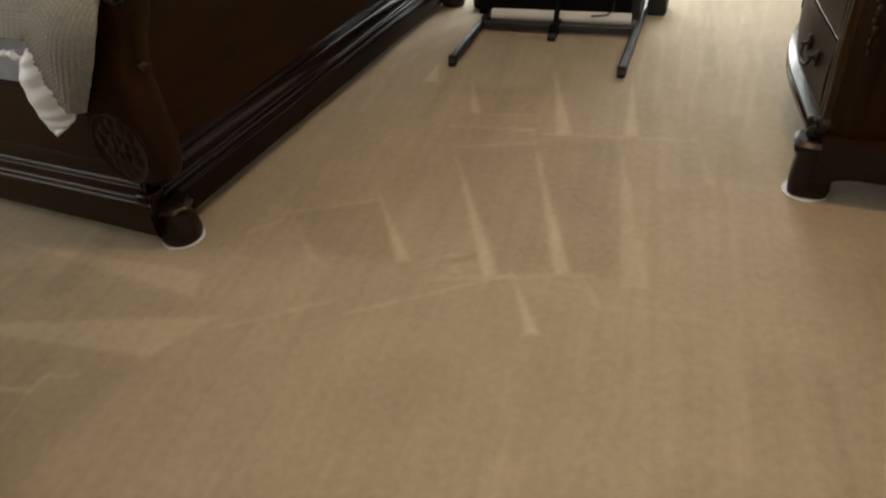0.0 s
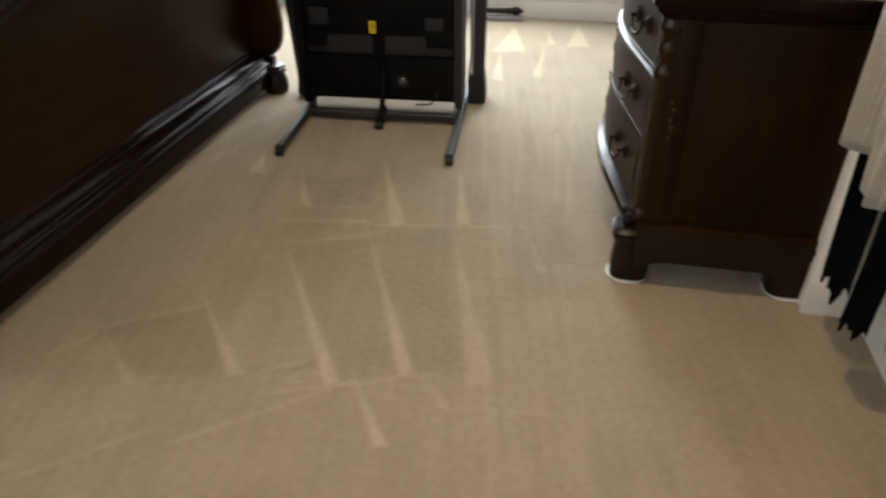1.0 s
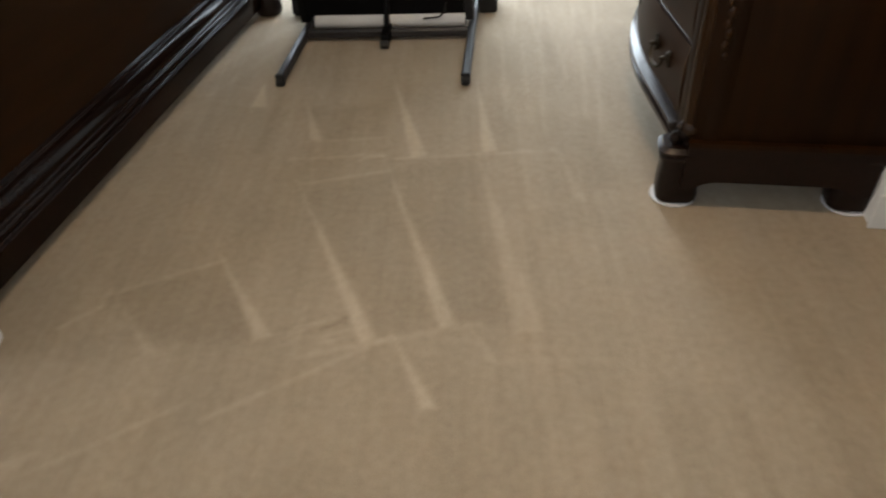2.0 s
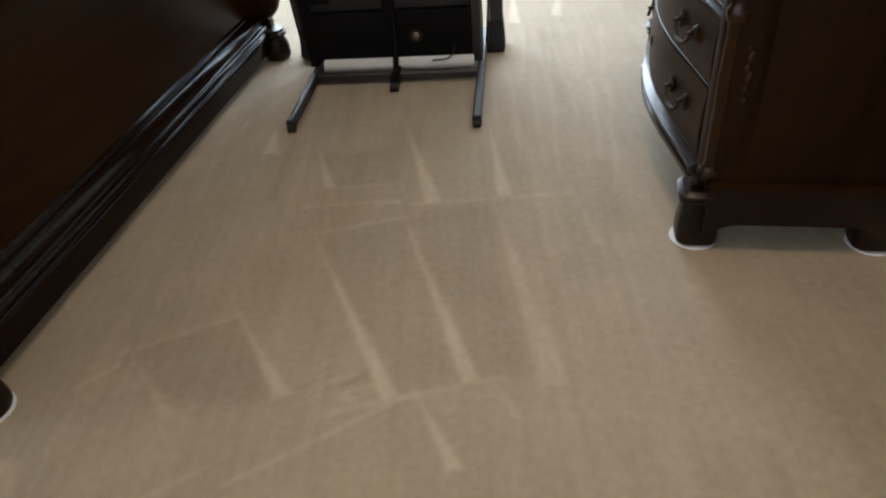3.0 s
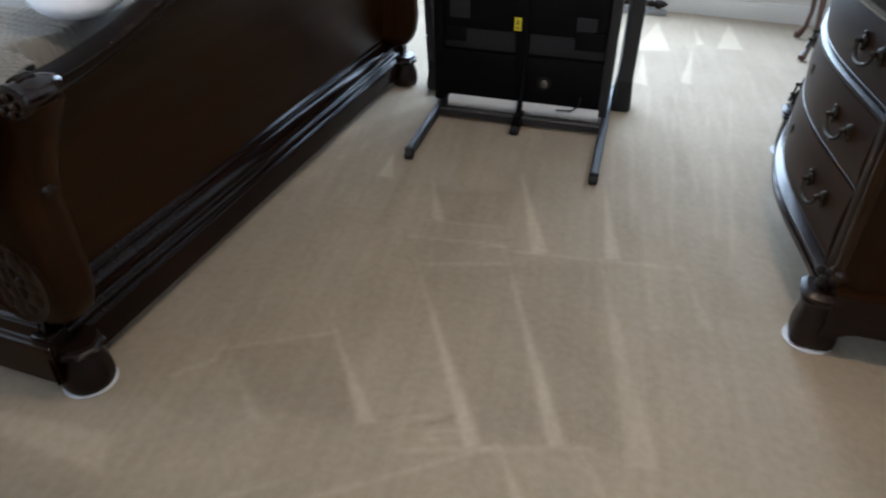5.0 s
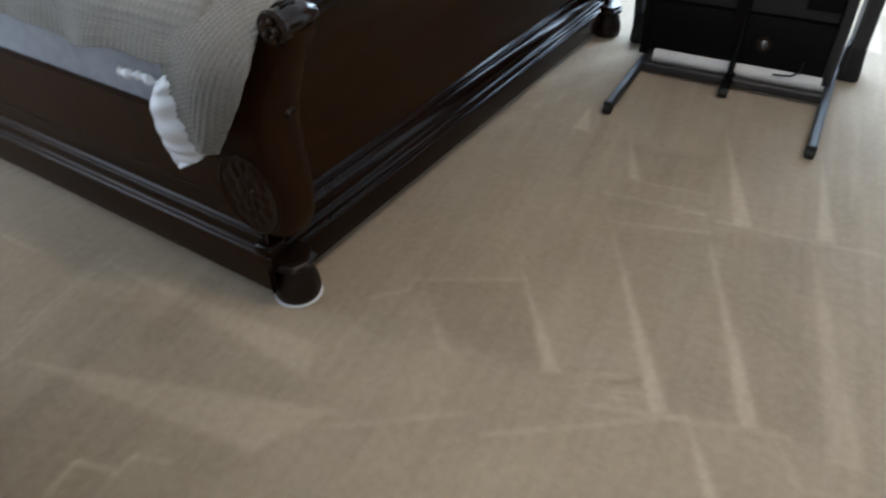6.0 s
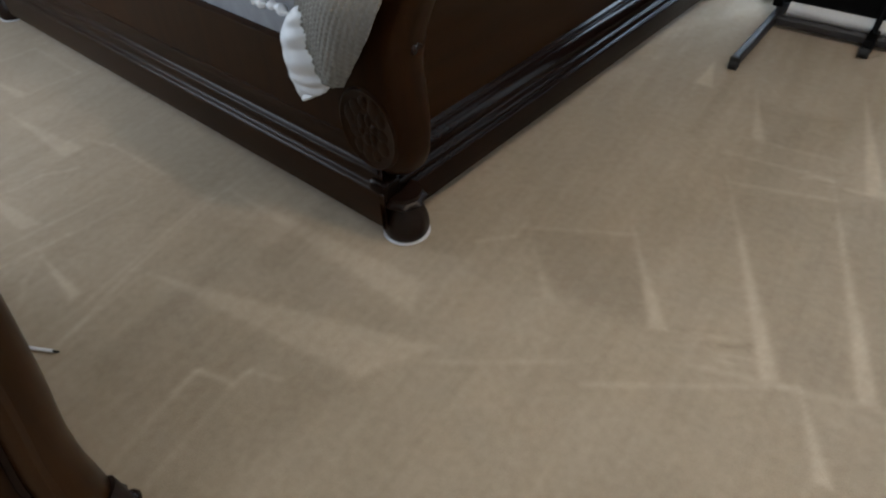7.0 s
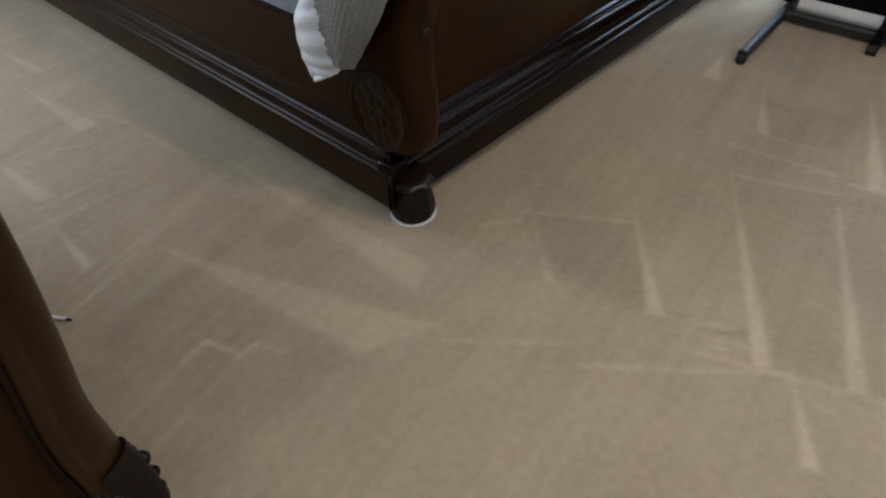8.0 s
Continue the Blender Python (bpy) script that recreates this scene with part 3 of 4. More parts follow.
def footpost(y0, y1, outer):
    """A scrolled end post of the footboard between y0 and y1; outer is the side that carries the rosette."""
    rings = []
    for k in range(29):
        z = 0.178 + (0.705 - 0.178) * (k / 28) ** 1.25
        a, b = lerp_table(POST_BACK, z), lerp_table(POST_FRONT, z)
        t = 0.030 * (1 - smooth_step((z - 0.178) / 0.05))
        n0 = y0 + t + (0.028 * smooth_step((z - 0.48) / 0.2) if outer < 0 else 0.0)
        n1 = y1 - t
        fall = max(0.034, b - lerp_table(PANEL_X, z) + 0.004)
        inner = fall if outer < 0 else 0.034
        front = [foot_at(b - (0.034 * (1 - 2 * q) ** 4 if q < 0.5 else inner * (2 * q - 1) ** 2), n0 + (n1 - n0) * q, z) for q in (k2 / 14 for k2 in range(15))]
        rings.append([foot_at(a, n0, z)] + front + [foot_at(a, n1, z)])
    post = part("post", loft(rings), WOOD_UP_LIT, bed, "bulging dark cherry end post")
    # the rolled volute on top
    bm = bmesh.new()
    n = 20
    cx, cz = 0.076, 0.716
    loft([[foot_at(cx + r * math.cos(a), y, cz + r * 0.92 * math.sin(a)) for a in (2 * math.pi * k / n for k in range(n))]
          for y, r in ((y0 + 0.016, 0.024), (y0 + 0.016, 0.032), (y0 + 0.024, 0.037), (y0 + 0.04, 0.034), (y0 + 0.06, 0.038), (y0 + 0.080, 0.034), (y0 + 0.092, 0.033), (y0 + 0.108, 0.029), (y0 + 0.125, 0.022))], bm=bm)
    scroll = part("scroll", bm, WOOD_GLOSS, post, "glossy carved scroll")
    for k in range(5):                       # leaf carving over the scroll
        a = radians(80 + 20 * k)
        leaf(foot_at(cx + 0.035 * math.cos(a), y0 + 0.064 + 0.006 * (k % 2), cz + 0.033 * math.sin(a)), (0.0055, 0.022, 0.0055), WOOD_TRIM, post)
    for k in range(5):
        leaf(foot_at(cx + 0.004 + 0.016 * math.cos(k * 1.3), y0 + 0.011, cz + 0.016 * math.sin(k * 1.3)), (0.008, 0.0035, 0.008), WOOD_RAIL, post)
    side = y0 if outer < 0 else y1
    bm = bmesh.new()
    c = foot_at(-0.066, side, 0.315)
    n = 26
    loft([[c + Vector((rx * math.cos(a), outer * d, rz * math.sin(a))) for a in (2 * math.pi * k / n for k in range(n))]
          for rx, rz, d in ((0.094, 0.106, -0.004), (0.094, 0.106, 0.002), (0.088, 0.100, 0.006), (0.080, 0.092, 0.002), (0.034, 0.042, 0.003), (0.006, 0.008, 0.004))], bm=bm)
    for k in range(11):
        a = 2 * math.pi * k / 11
        leaf(c + Vector(((0.052 + 0.008 * (k % 3 - 1)) * math.cos(a), outer * 0.001, (0.062 + 0.008 * (k % 2)) * math.sin(a))), (0.022 - 0.004 * (k % 2), 0.0048, 0.018 + 0.006 * (k % 3)), WOOD_RAIL, post)
    for k in range(6):
        a = 2 * math.pi * k / 6 + 0.3
        leaf(c + Vector((0.022 * math.cos(a), outer * 0.003, 0.026 * math.sin(a))), (0.015 - 0.004 * (k % 2), 0.0050, 0.013 + 0.004 * (k % 3)), WOOD_RAIL, post)
    part("rosette", bm, WOOD_RAIL, post, "carved oval rosette")
    part("corner_block", box(foot_at(-0.085, side - 0.014 if outer < 0 else side - 0.05, 0.112), foot_at(-0.026, side + 0.05 if outer < 0 else side + 0.008, 0.178), 0.018, seg=4), WOOD_TRIM, post, "carved corner block")
    return post


footpost(0.0, 0.150, -1)
footpost(BED_W - 0.105, BED_W, 1)
for k in range(4):
    leaf(foot_at(0.044 - 0.003 * k, 0.054 + 0.010 * k, 0.522 + 0.004 * (k % 2)), (0.010, 0.010, 0.012 - 0.001 * k), WOOD_GLOSS, bed, "carved_leaf")
carved_foot("foot", bed, Matrix.Translation(foot_at(-0.025, 0.050)), "carved bun foot")
carved_foot("foot", bed, Matrix.Translation(foot_at(-0.025, BED_W - 0.035)), "carved bun foot", False)

RAIL_LOW = [(-0.06, 0.051), (0.002, 0.046), (0.01, 0.0534), (0.012, 0.0944), (0.011, 0.1402), (0.006, 0.1514), (-0.003, 0.1564), (-0.008, 0.165),
            (-0.01, 0.1849), (-0.0165, 0.190), (-0.0225, 0.195), (-0.0245, 0.203), (-0.0250, 0.25), (-0.06, 0.253)]
RAIL_TOP = [(-0.026, 0.424), (-0.018, 0.429), (-0.018, 0.443), (-0.028, 0.450), (-0.06, 0.450)]
rings = [[rail_at(s + (0.012 - o if s < 0.01 else 0), o, z) for o, z in rounded(RAIL_LOW)] for s in (0.003, 0.6, 1.2, 1.7, BED_LEN - 0.06)]
part("rail_moulding", loft(rings), WOOD_RAIL, bed, "glossy stepped rail moulding")
rings = [[rail_at(s, o, z) for o, z in [(-0.06, 0.245), (-0.029, 0.245)] + RAIL_TOP] for s in (0.10, 0.6, 1.2, 1.7, BED_LEN - 0.06)]
part("side_rail", loft(rings), WOOD_UP_LIT, bed, "plain dark cherry side rail")
off = Vector((0, BED_W, 0))
rings = [[rail_at(s, -o, z) + off for o, z in RAIL_LOW[:-1] + RAIL_TOP] for s in (0.12, 1.1, BED_LEN - 0.06)]
part("side_rail", loft(rings), WOOD, bed)
h0, h1 = rail_at(BED_LEN, 0.02), rail_at(BED_LEN, 0.02) + Vector((0, BED_W, 0))
along = (h1 - h0).normalized()
out = Vector((along.y, -along.x, 0))
rings = []
for k in range(25):
    y = BED_W * k / 24
    top = 1.15 + 0.18 * math.sin(math.pi * k / 24)
    p = h0 + along * y
    rings.append([p + Vector((0, 0, 0.12)), p - out * 0.07 + Vector((0, 0, 0.12)), p - out * 0.09 + Vector((0, 0, 0.7)), p - out * 0.16 + Vector((0, 0, top)), p - out * 0.11 + Vector((0, 0, top + 0.02)), p - out * 0.02 + Vector((0, 0, 0.7))])
part("headboard", loft(rings), WOOD, bed, "dark cherry headboard")
carved_foot("foot", bed, Matrix.Translation(h0 + along * 0.05 - out * 0.03))
carved_foot("foot", bed, Matrix.Translation(h0 + along * (BED_W - 0.05) - out * 0.03))


# ---- bedding ----
def bed_at(s, y, z):
    """A place on the bed: s from the footboard to the head, y across from the near rail."""
    return rail_at(s, 0, 0) + Vector((0, y, 0)) + Vector((0, 0, z))


def padded(name, s0, s1, y0, y1, z0, z1, r, mat, label, category):
    """A soft slab with rounded edges."""
    rings = []
    for k in range(9):
        a = math.pi * (k / 8 - 0.5)
        z = (z0 + z1) / 2 + (z1 - z0) / 2 * math.sin(a)
        i = r * (1 - math.cos(a) ** 0.5) if math.cos(a) > 0 else r
        pts = []
        for (cs, cy, a0) in ((s1 - i, y1 - i, 0), (s0 + i, y1 - i, 90), (s0 + i, y0 + i, 180), (s1 - i, y0 + i, 270)):
            c = 0.05
            for j in range(5):
                b = radians(a0 + 22.5 * j)
                sx, sy = (cs - math.copysign(c, cs - (s0 + s1) / 2)), (cy - math.copysign(c, cy - (y0 + y1) / 2))
                pts.append(bed_at(sx + c * math.cos(b), sy + c * math.sin(b), z))
        rings.append(pts)
    ob = part(name, loft(rings), mat)
    return tagged(ob, label, category)


spring = padded("box_spring", 0.20, BED_LEN - 0.05, 0.035, BED_W - 0.10, 0.36, 0.615, 0.012, TICKING, "grey damask box spring inside the bed rails", "box spring")
for z in (0.385, 0.600):
    part("piping", tube([bed_at(0.26, 0.036, z), bed_at(0.8, 0.035, z), bed_at(1.4, 0.035, z), bed_at(BED_LEN - 0.12, 0.036, z)], 0.0055, 8), TICKING, spring, "corded grey edge")
padded("mattress", 0.20, BED_LEN - 0.05, 0.035, BED_W - 0.10, 0.617, 0.715, 0.03, SHEET, "white mattress on the box spring", "mattress")


def knitted(grid, uvs, deep=0.0040, step=0.0180, rows=0.62):
    """Raises the stitches of a fine grid along its normals."""
    p, q = np.array(grid, float), np.array(uvs, float)
    n = np.cross(np.gradient(p, axis=0), np.gradient(p, axis=1))
    n /= np.maximum(np.linalg.norm(n, axis=-1, keepdims=True), 1e-9)
    k = 2 * math.pi / step
    bump = (rows + (1 - rows) * np.sin(k * q[..., 0])) * np.sin(k * q[..., 1])
    p += n * (deep * np.maximum(bump, 0) ** 0.8)[..., None]
    return p.tolist()


def cloth(name, grid, mat, thick, parent=None, label=""):
    """A cloth from a grid of places, thickened."""
    n, k = len(grid), len(grid[0])
    data = bpy.data.meshes.new(name)
    data.from_pydata([tuple(p) for row in grid for p in row], [], [(a * k + b, a * k + b + 1, (a + 1) * k + b + 1, (a + 1) * k + b) for a in range(n - 1) for b in range(k - 1)])
    data.materials.append(mat)
    data.polygons.foreach_set("use_smooth", [True] * len(data.polygons))
    ob = new(name, data)
    if thick:
        sol = ob.modifiers.new("thickness", "SOLIDIFY")
        sol.thickness, sol.offset = thick, 0
    if parent:
        ob.parent = parent
    return tagged(ob, label)


def blanket_grid():
    ss = [0.030 + 0.0034 * k for k in range(210)] + [0.76 + 0.02 * k for k in range(50)]
    runs = [-1.80 + 0.10 * k for k in range(16)] + [-0.28 + 0.0034 * k for k in range(160)]
    r, flat, edge = 0.075, 0.09, 0.118          # rounding, where it begins, its length
    grid, uvs = [], []
    for s in ss:
        hem = 0.602 + 0.010 * math.sin(9 * s) + 0.006 * math.sin(23 * s)
        row, urow = [], []
        end = edge + 0.66 - hem
        for w in runs:
            w = min(w, 0.28)
            if w < 0:                       # over the top of the mattress
                y, z = flat - w, 0.735
            elif w < edge:                  # round the edge
                g = w / edge * math.pi / 2
                y, z = flat - 0.10 * math.sin(g), 0.735 - r * (1 - math.cos(g))
            else:                           # down the side
                g = (w - edge) / (0.28 - edge)
                y, z = flat - 0.10 - 0.022 * g, 0.66 + (hem - 0.66) * g
            fold = smooth_step((w - 0.02) / 0.2)
            y += fold * (0.012 * math.sin(11 * s + 1.0) + 0.007 * math.sin(27 * s) - 0.010)
            z += 0.007 * math.sin(31 * y + 2.0 * math.sin(5 * s)) * (1 - fold) + 0.004 * math.sin(9 * s + 17 * y)
            z -= 0.10 * smooth_step((0.085 - s) / 0.06) * (1 - fold)      # tucked down behind the footboard
            row.append(tuple(bed_at(s, y, z)))
            urow.append((s, w))
        grid.append(row)
        uvs.append(urow)
    return grid, uvs


blanket = thing("blanket", "taupe waffle-knit blanket draped over the bed, corner hanging down", "blanket")
g, u = blanket_grid()
cloth("cover", knitted(g, u), KNIT, 0.005, blanket)

# the corner tail that hangs in front of the rail, beside the post
grid, uvs = [], []
TAIL = [(0.0, 0.19, 0.742, -0.100, 0.010), (0.15, 0.13, 0.748, -0.120, 0.026), (0.29, 0.07, 0.738, -0.135, 0.048), (0.43, 0.008, 0.702, -0.150, 0.068), (0.55, -0.024, 0.65, -0.166, 0.064),
        (0.67, -0.036, 0.595, -0.174, 0.040), (0.81, -0.038, 0.525, -0.170, -0.002), (0.92, -0.038, 0.465, -0.142, -0.046), (1.0, -0.038, 0.424, -0.098, -0.072)]
COLS = [[(r[0], r[k]) for r in TAIL] for k in (1, 2, 3, 4)]
for a in range(141):
    w = a / 140
    yw, zw, left, right = [sum(lerp_table(c, w + d) for d in (-0.06, -0.03, 0, 0.03, 0.06)) / 5 for c in COLS]
    row, urow = [], []
    for b in range(91):
        q = b / 90
        drop = smooth_step((w - 0.35) / 0.3)
        x = left + (right - left) * q - 0.010
        y = yw - drop * (0.018 * math.sin(math.pi * q) + 0.006 * math.sin(7 * q + 6 * zw)) + 0.012 * q * drop
        row.append((x, y, zw + 0.010 * math.sin(3 * q) * drop - 0.016 * (1 - drop) * abs(2 * q - 1) ** 3 - 0.03 * smooth_step((0.06 - w) / 0.06)))
        urow.append((x * 0.94 - w * 0.13, -w * 0.40 - x * 0.3))
    grid.append(row)
    uvs.append(urow)
cloth("corner_tail", knitted(grid, uvs, 0.0044, 0.0165, 0.0), KNIT, 0.006, blanket)

grid = []
for a in range(61):
    q = a / 60
    z = 0.590 - 0.240 * q
    row = []
    w0 = lerp_table([(0, -0.180), (0.12, -0.222), (0.3, -0.258), (0.55, -0.276), (0.8, -0.268), (1.0, -0.242)], q)
    w1 = lerp_table([(0, -0.150), (0.25, -0.140), (0.6, -0.112), (0.8, -0.145), (1.0, -0.228)], q)
    for b in range(15):
        k = b / 14
        x = w0 + (w1 - w0) * k
        puff = math.sin(math.pi * k) * math.sin(math.pi * min(1, 0.12 + q * 0.95))
        row.append((x, -0.022 - 0.040 * puff - 0.0055 * math.sin(34 * q + 6 * k + 1.5 * math.sin(7 * q)) * (0.15 + 0.85 * k), z + 0.003 * math.sin(5 * k)))
    grid.append(row)
cloth("lining", grid, SHEET, 0.006, blanket, "puckered white satin lining")
grid = []
for a in range(61):
    s = 0.150 + 0.15 * a / 60
    r = 0.008 * (1 + 0.40 * math.sin(210 * s) + 0.25 * math.sin(91 * s))
    c = bed_at(s, -0.040 + 0.012 * math.sin(11 * s + 1), 0.562 + 0.10 * (s - 0.15) + 0.004 * math.sin(60 * s))
    grid.append([tuple(c + Vector((0, r * math.cos(t), r * math.sin(t)))) for t in (2 * math.pi * k / 9 for k in range(10))])
cloth("hem", grid, SHEET, 0.001, blanket, "white gathered hem")

pillow = bmesh.new()
blob((0, 0, 0), (0.095, 0.140, 0.050), 28, 16, bm=pillow)
for v in pillow.verts:
    v.co.z += 0.008 * math.sin(18 * v.co.x) * math.sin(14 * v.co.y)
tagged(part("pillow", pillow, SHEET, m=pose(-0.075, 0.42, 0.803, 4, 0, 8)), "white pillow lying on the knit blanket", "pillow")


# ---- the treadmill ----
TM = pose(0.272, 1.355, 0, 0, 0, 4.2)
tm = thing("treadmill", "black folding treadmill folded upright, underside showing", "treadmill", TM)


def square_tube(a, b, w, h, mat, name, label="", parent=None):
    a, b = Vector(a), Vector(b)
    way = (b - a).normalized()
    side = way.cross(Vector((0, 0, 1))).normalized()
    up = side.cross(way)
    c = 0.006
    sec = [(w / 2 - c, -h / 2), (w / 2, -h / 2 + c), (w / 2, h / 2 - c), (w / 2 - c, h / 2), (-w / 2 + c, h / 2), (-w / 2, h / 2 - c), (-w / 2, -h / 2 + c), (-w / 2 + c, -h / 2)]
    return part(name, loft([[p + side * i + up * j for i, j in sec] for p in (a, b)]), mat, parent or tm, label)


for x in (0.0, 0.664):
    r = square_tube((x, -0.004, 0.027), (x, 0.80, 0.034), 0.030, 0.034, GREY_METAL, "base_rail", "grey steel base rail")
    part("end_cap", box((x - 0.0165, -0.010, 0.006), (x + 0.0165, 0.006, 0.045), 0.005), RUBBER, r, "black rubber end cap")
    part("caster", tube([(x - 0.013, -0.006, 0.0165), (x + 0.013, -0.006, 0.0165)], 0.016, 16), RUBBER, r)
square_tube((0.015, 0.385, 0.030), (0.649, 0.385, 0.030), 0.032, 0.032, GREY_METAL, "cross_bar", "grey steel cross bar")
square_tube((0.018, 0.78, 0.032), (0.646, 0.78, 0.032), 0.034, 0.036, GREY_METAL, "cross_bar")
lock = part("foot_lock", box((0.315, 0.310, 0.010), (0.348, 0.415, 0.055), 0.004), BLACK, tm)
part("pedal", tube([(0.316, 0.300, 0.018), (0.347, 0.300, 0.018)], 0.017, 12), RUBBER, lock)
part("strut", tube([(0.330, 0.385, 0.045), (0.332, 0.43, 0.16), (0.330, 0.452, 0.32), (0.330, 0.44, 0.62)], 0.011, 10), BLACK, tm, "black gas strut")
part("motor_cover", loft([[Vector((x, 0.520 + 0.090 * math.cos(t), 0.046 + 0.042 * math.sin(t))) for t in (2 * math.pi * k / 20 for k in range(20))] for x in (0.03, 0.04, 0.625, 0.635)]), SILVER, tm, "silver-grey motor shroud")

# the deck, tilted up against the uprights
DECK = pose(0.318, 0.495, 0.072, 4.0, 0, 0) @ Matrix.Diagonal((1.12, 1.0, 1.21, 1))
deck = part("deck", box((-0.290, -0.02, 0.0), (0.290, 0.10, 1.22), 0.010), BLACK, tm, "black walking deck seen from below", m=DECK)
part("roller_guard", box((-0.285, -0.040, -0.004), (0.285, -0.016, 0.160), 0.006), BLACK, deck)
part("panel", box((-0.275, -0.026, 0.165), (0.275, -0.0195, 0.240), 0.002), DECK_GREY, deck, "dark grey deck board")
part("panel", box((-0.262, -0.026, 0.402), (0.262, -0.0195, 1.10), 0.002), DECK_GREY, deck)
part("brace", box((-0.275, -0.038, 0.190), (-0.200, -0.020, 0.238), 0.004), BLACK, deck)
part("brace", box((0.175, -0.042, 0.198), (0.275, -0.020, 0.256), 0.004), BLACK, deck)
part("brace", box((-0.275, -0.036, 0.234), (0.275, -0.021, 0.402), 0.004), BLACK, deck)
part("brace", box((-0.275, -0.036, 0.62), (0.275, -0.021, 0.70), 0.004), BLACK, deck)
part("panel", box((-0.255, -0.041, 0.268), (-0.185, -0.0365, 0.325), 0.001), DECK_GREY, deck)
part("panel", box((0.175, -0.0415, 0.258), (0.240, -0.0365, 0.300), 0.001), DECK_GREY, deck)
for x in (-0.296, 0.296):
    part("side_frame", box((x - 0.016, -0.045, -0.02), (x + 0.016, 0.11, 1.22), 0.006), BLACK if x < 0 else GREY_METAL, deck)
bolt = part("bolt", lathe([(0.0, 0.0), (0.013, 0.0), (0.014, 0.004), (0.011, 0.008), (0.007, 0.010), (0.006, 0.014), (0.0, 0.014)], 18), STEEL, deck, "steel bolt", m=pose(0.084, -0.040, 0.076, 90, 0, 0))
part("washer", lathe([(0.010, 0.0), (0.024, 0.0), (0.024, 0.002), (0.010, 0.002)], 18), PEWTER, bolt)
strap = part("strap", box((-0.022, -0.050, 0.12), (0.018, -0.044, 0.42), 0.002), BLACK, deck, "black strap")
tag = part("warning_label", box((-0.030, -0.0535, 0.247), (-0.006, -0.0512, 0.288), 0.0008), YELLOW, deck, "yellow warning label")
part("mark", box((-0.021, -0.0550, 0.266), (-0.015, -0.0538, 0.282)), INK, tag)
part("mark", box((-0.021, -0.0550, 0.254), (-0.015, -0.0538, 0.260)), INK, tag)
for x, y in ((-0.080, 0.698), (0.713, 0.695)):
    up = square_tube((x, y, 0.02), (x + (0.01 if x > 0 else -0.055), y - 0.06, 1.25), 0.055, 0.085, GREY_METAL, "upright", "dark grey upright tube")
    boot = bmesh.new()
    loft([[Vector((x + sx * w, y + sy * d, z)) for sx, sy in ((1, -1), (1, 1), (-1, 1), (-1, -1))] for z, w, d in ((0.002, 0.040, 0.062), (0.02, 0.042, 0.064), (0.10, 0.036, 0.054), (0.135, 0.033, 0.050))], bm=boot)
    bmesh.ops.bevel(boot, geom=list(boot.edges), offset=0.006, segments=2, affect="EDGES")
    part("boot", boot, RUBBER, up, "black plastic boot")
part("cable", tube([(0.56, 0.452, 0.12), (0.555, 0.44, 0.085), (0.53, 0.43, 0.070), (0.47, 0.428, 0.066)], 0.0032, 8), RUBBER, tm)
part("cable", tube([(0.690, 0.52, 0.09), (0.688, 0.51, 0.16), (0.695, 0.53, 0.26), (0.690, 0.55, 0.50)], 0.004, 8), RUBBER, tm)


# ---- the chest of drawers ----
CH_L = 1.20


def front_line(v):
    """How far the serpentine front stands out along the chest, 0 at its corners."""
    k = (v / CH_L - 0.5) * 2
    return 0.088 * (0.5 + 0.5 * math.cos(math.pi * k)) ** 0.75


chest = thing("chest_of_drawers", "dark cherry serpentine chest of drawers with pewter pulls", "chest of drawers", pose(1.591, 0.743, 0))


def serpentine(z0, z1, out, v0=0.05, v1=CH_L - 0.05, depth=0.40, bulge=0.0, n=28, steps=5):
    """A block with the serpentine front between two heights; local x runs back to the wall, y along the front."""
    rings = []
    for j in range(steps + 1):
        z = z0 + (z1 - z0) * j / steps
        b = bulge * math.sin(math.pi * j / steps)
        pts = [Vector((-front_line(v) - out - b, v, z)) for v in (v0 + (v1 - v0) * k / n for k in range(n + 1))]
        rings.append(pts + [Vector((depth, v1, z)), Vector((depth, v0, z))])
    return loft(rings)


def sweep_front(profile, v0=0.0, v1=CH_L, n=32):
    """A moulding that follows the serpentine front; profile in (out, z)."""
    rings = []
    for k in range(n + 1):
        v = v0 + (v1 - v0) * k / n
        rings.append([Vector((-front_line(v) - o, v, z)) for o, z in profile])
    return loft(rings)


part("carcass", serpentine(0.19, 0.750, -0.006, 0.03, CH_L - 0.03, 0.455), WOOD, chest)
for v in (0.005, CH_L - 0.027):
    part("side_panel", box((0.000, v, 0.195), (0.455, v + 0.022, 0.750), 0.003), WOOD_SIDE, chest, "plain dark side panel")
    side = -1 if v < 0.4 else 1
    lower = [(x, z) for x, z in [(0.022, 0.062), (0.034, 0.070), (0.050, 0.080), (0.075, 0.086)] + [(0.10 + 0.25 * k / 8, 0.087) for k in range(9)] + [(0.375, 0.084), (0.395, 0.076), (0.410, 0.062)]]
    for name, outline, deep in (("skirt", lower + [(0.452, 0.062), (0.452, 0.190), (-0.004, 0.190), (-0.004, 0.062)], 0.012), ("skirt_bead", [(-0.004, 0.190), (0.452, 0.190), (0.452, 0.203), (-0.004, 0.203)], 0.017)):
        y0 = v if side < 0 else v + 0.022
        outer = [Vector((x, y0 + side * deep, z)) for x, z in outline]
        bm = loft([[p - Vector((0, side * (deep + 0.012), 0)) for p in outer], outer])
        part(name, bm, WOOD_CARVED if name == "skirt" else WOOD_UP_LIT, chest, "dark shaped skirt board" if name == "skirt" else "", smooth=False)
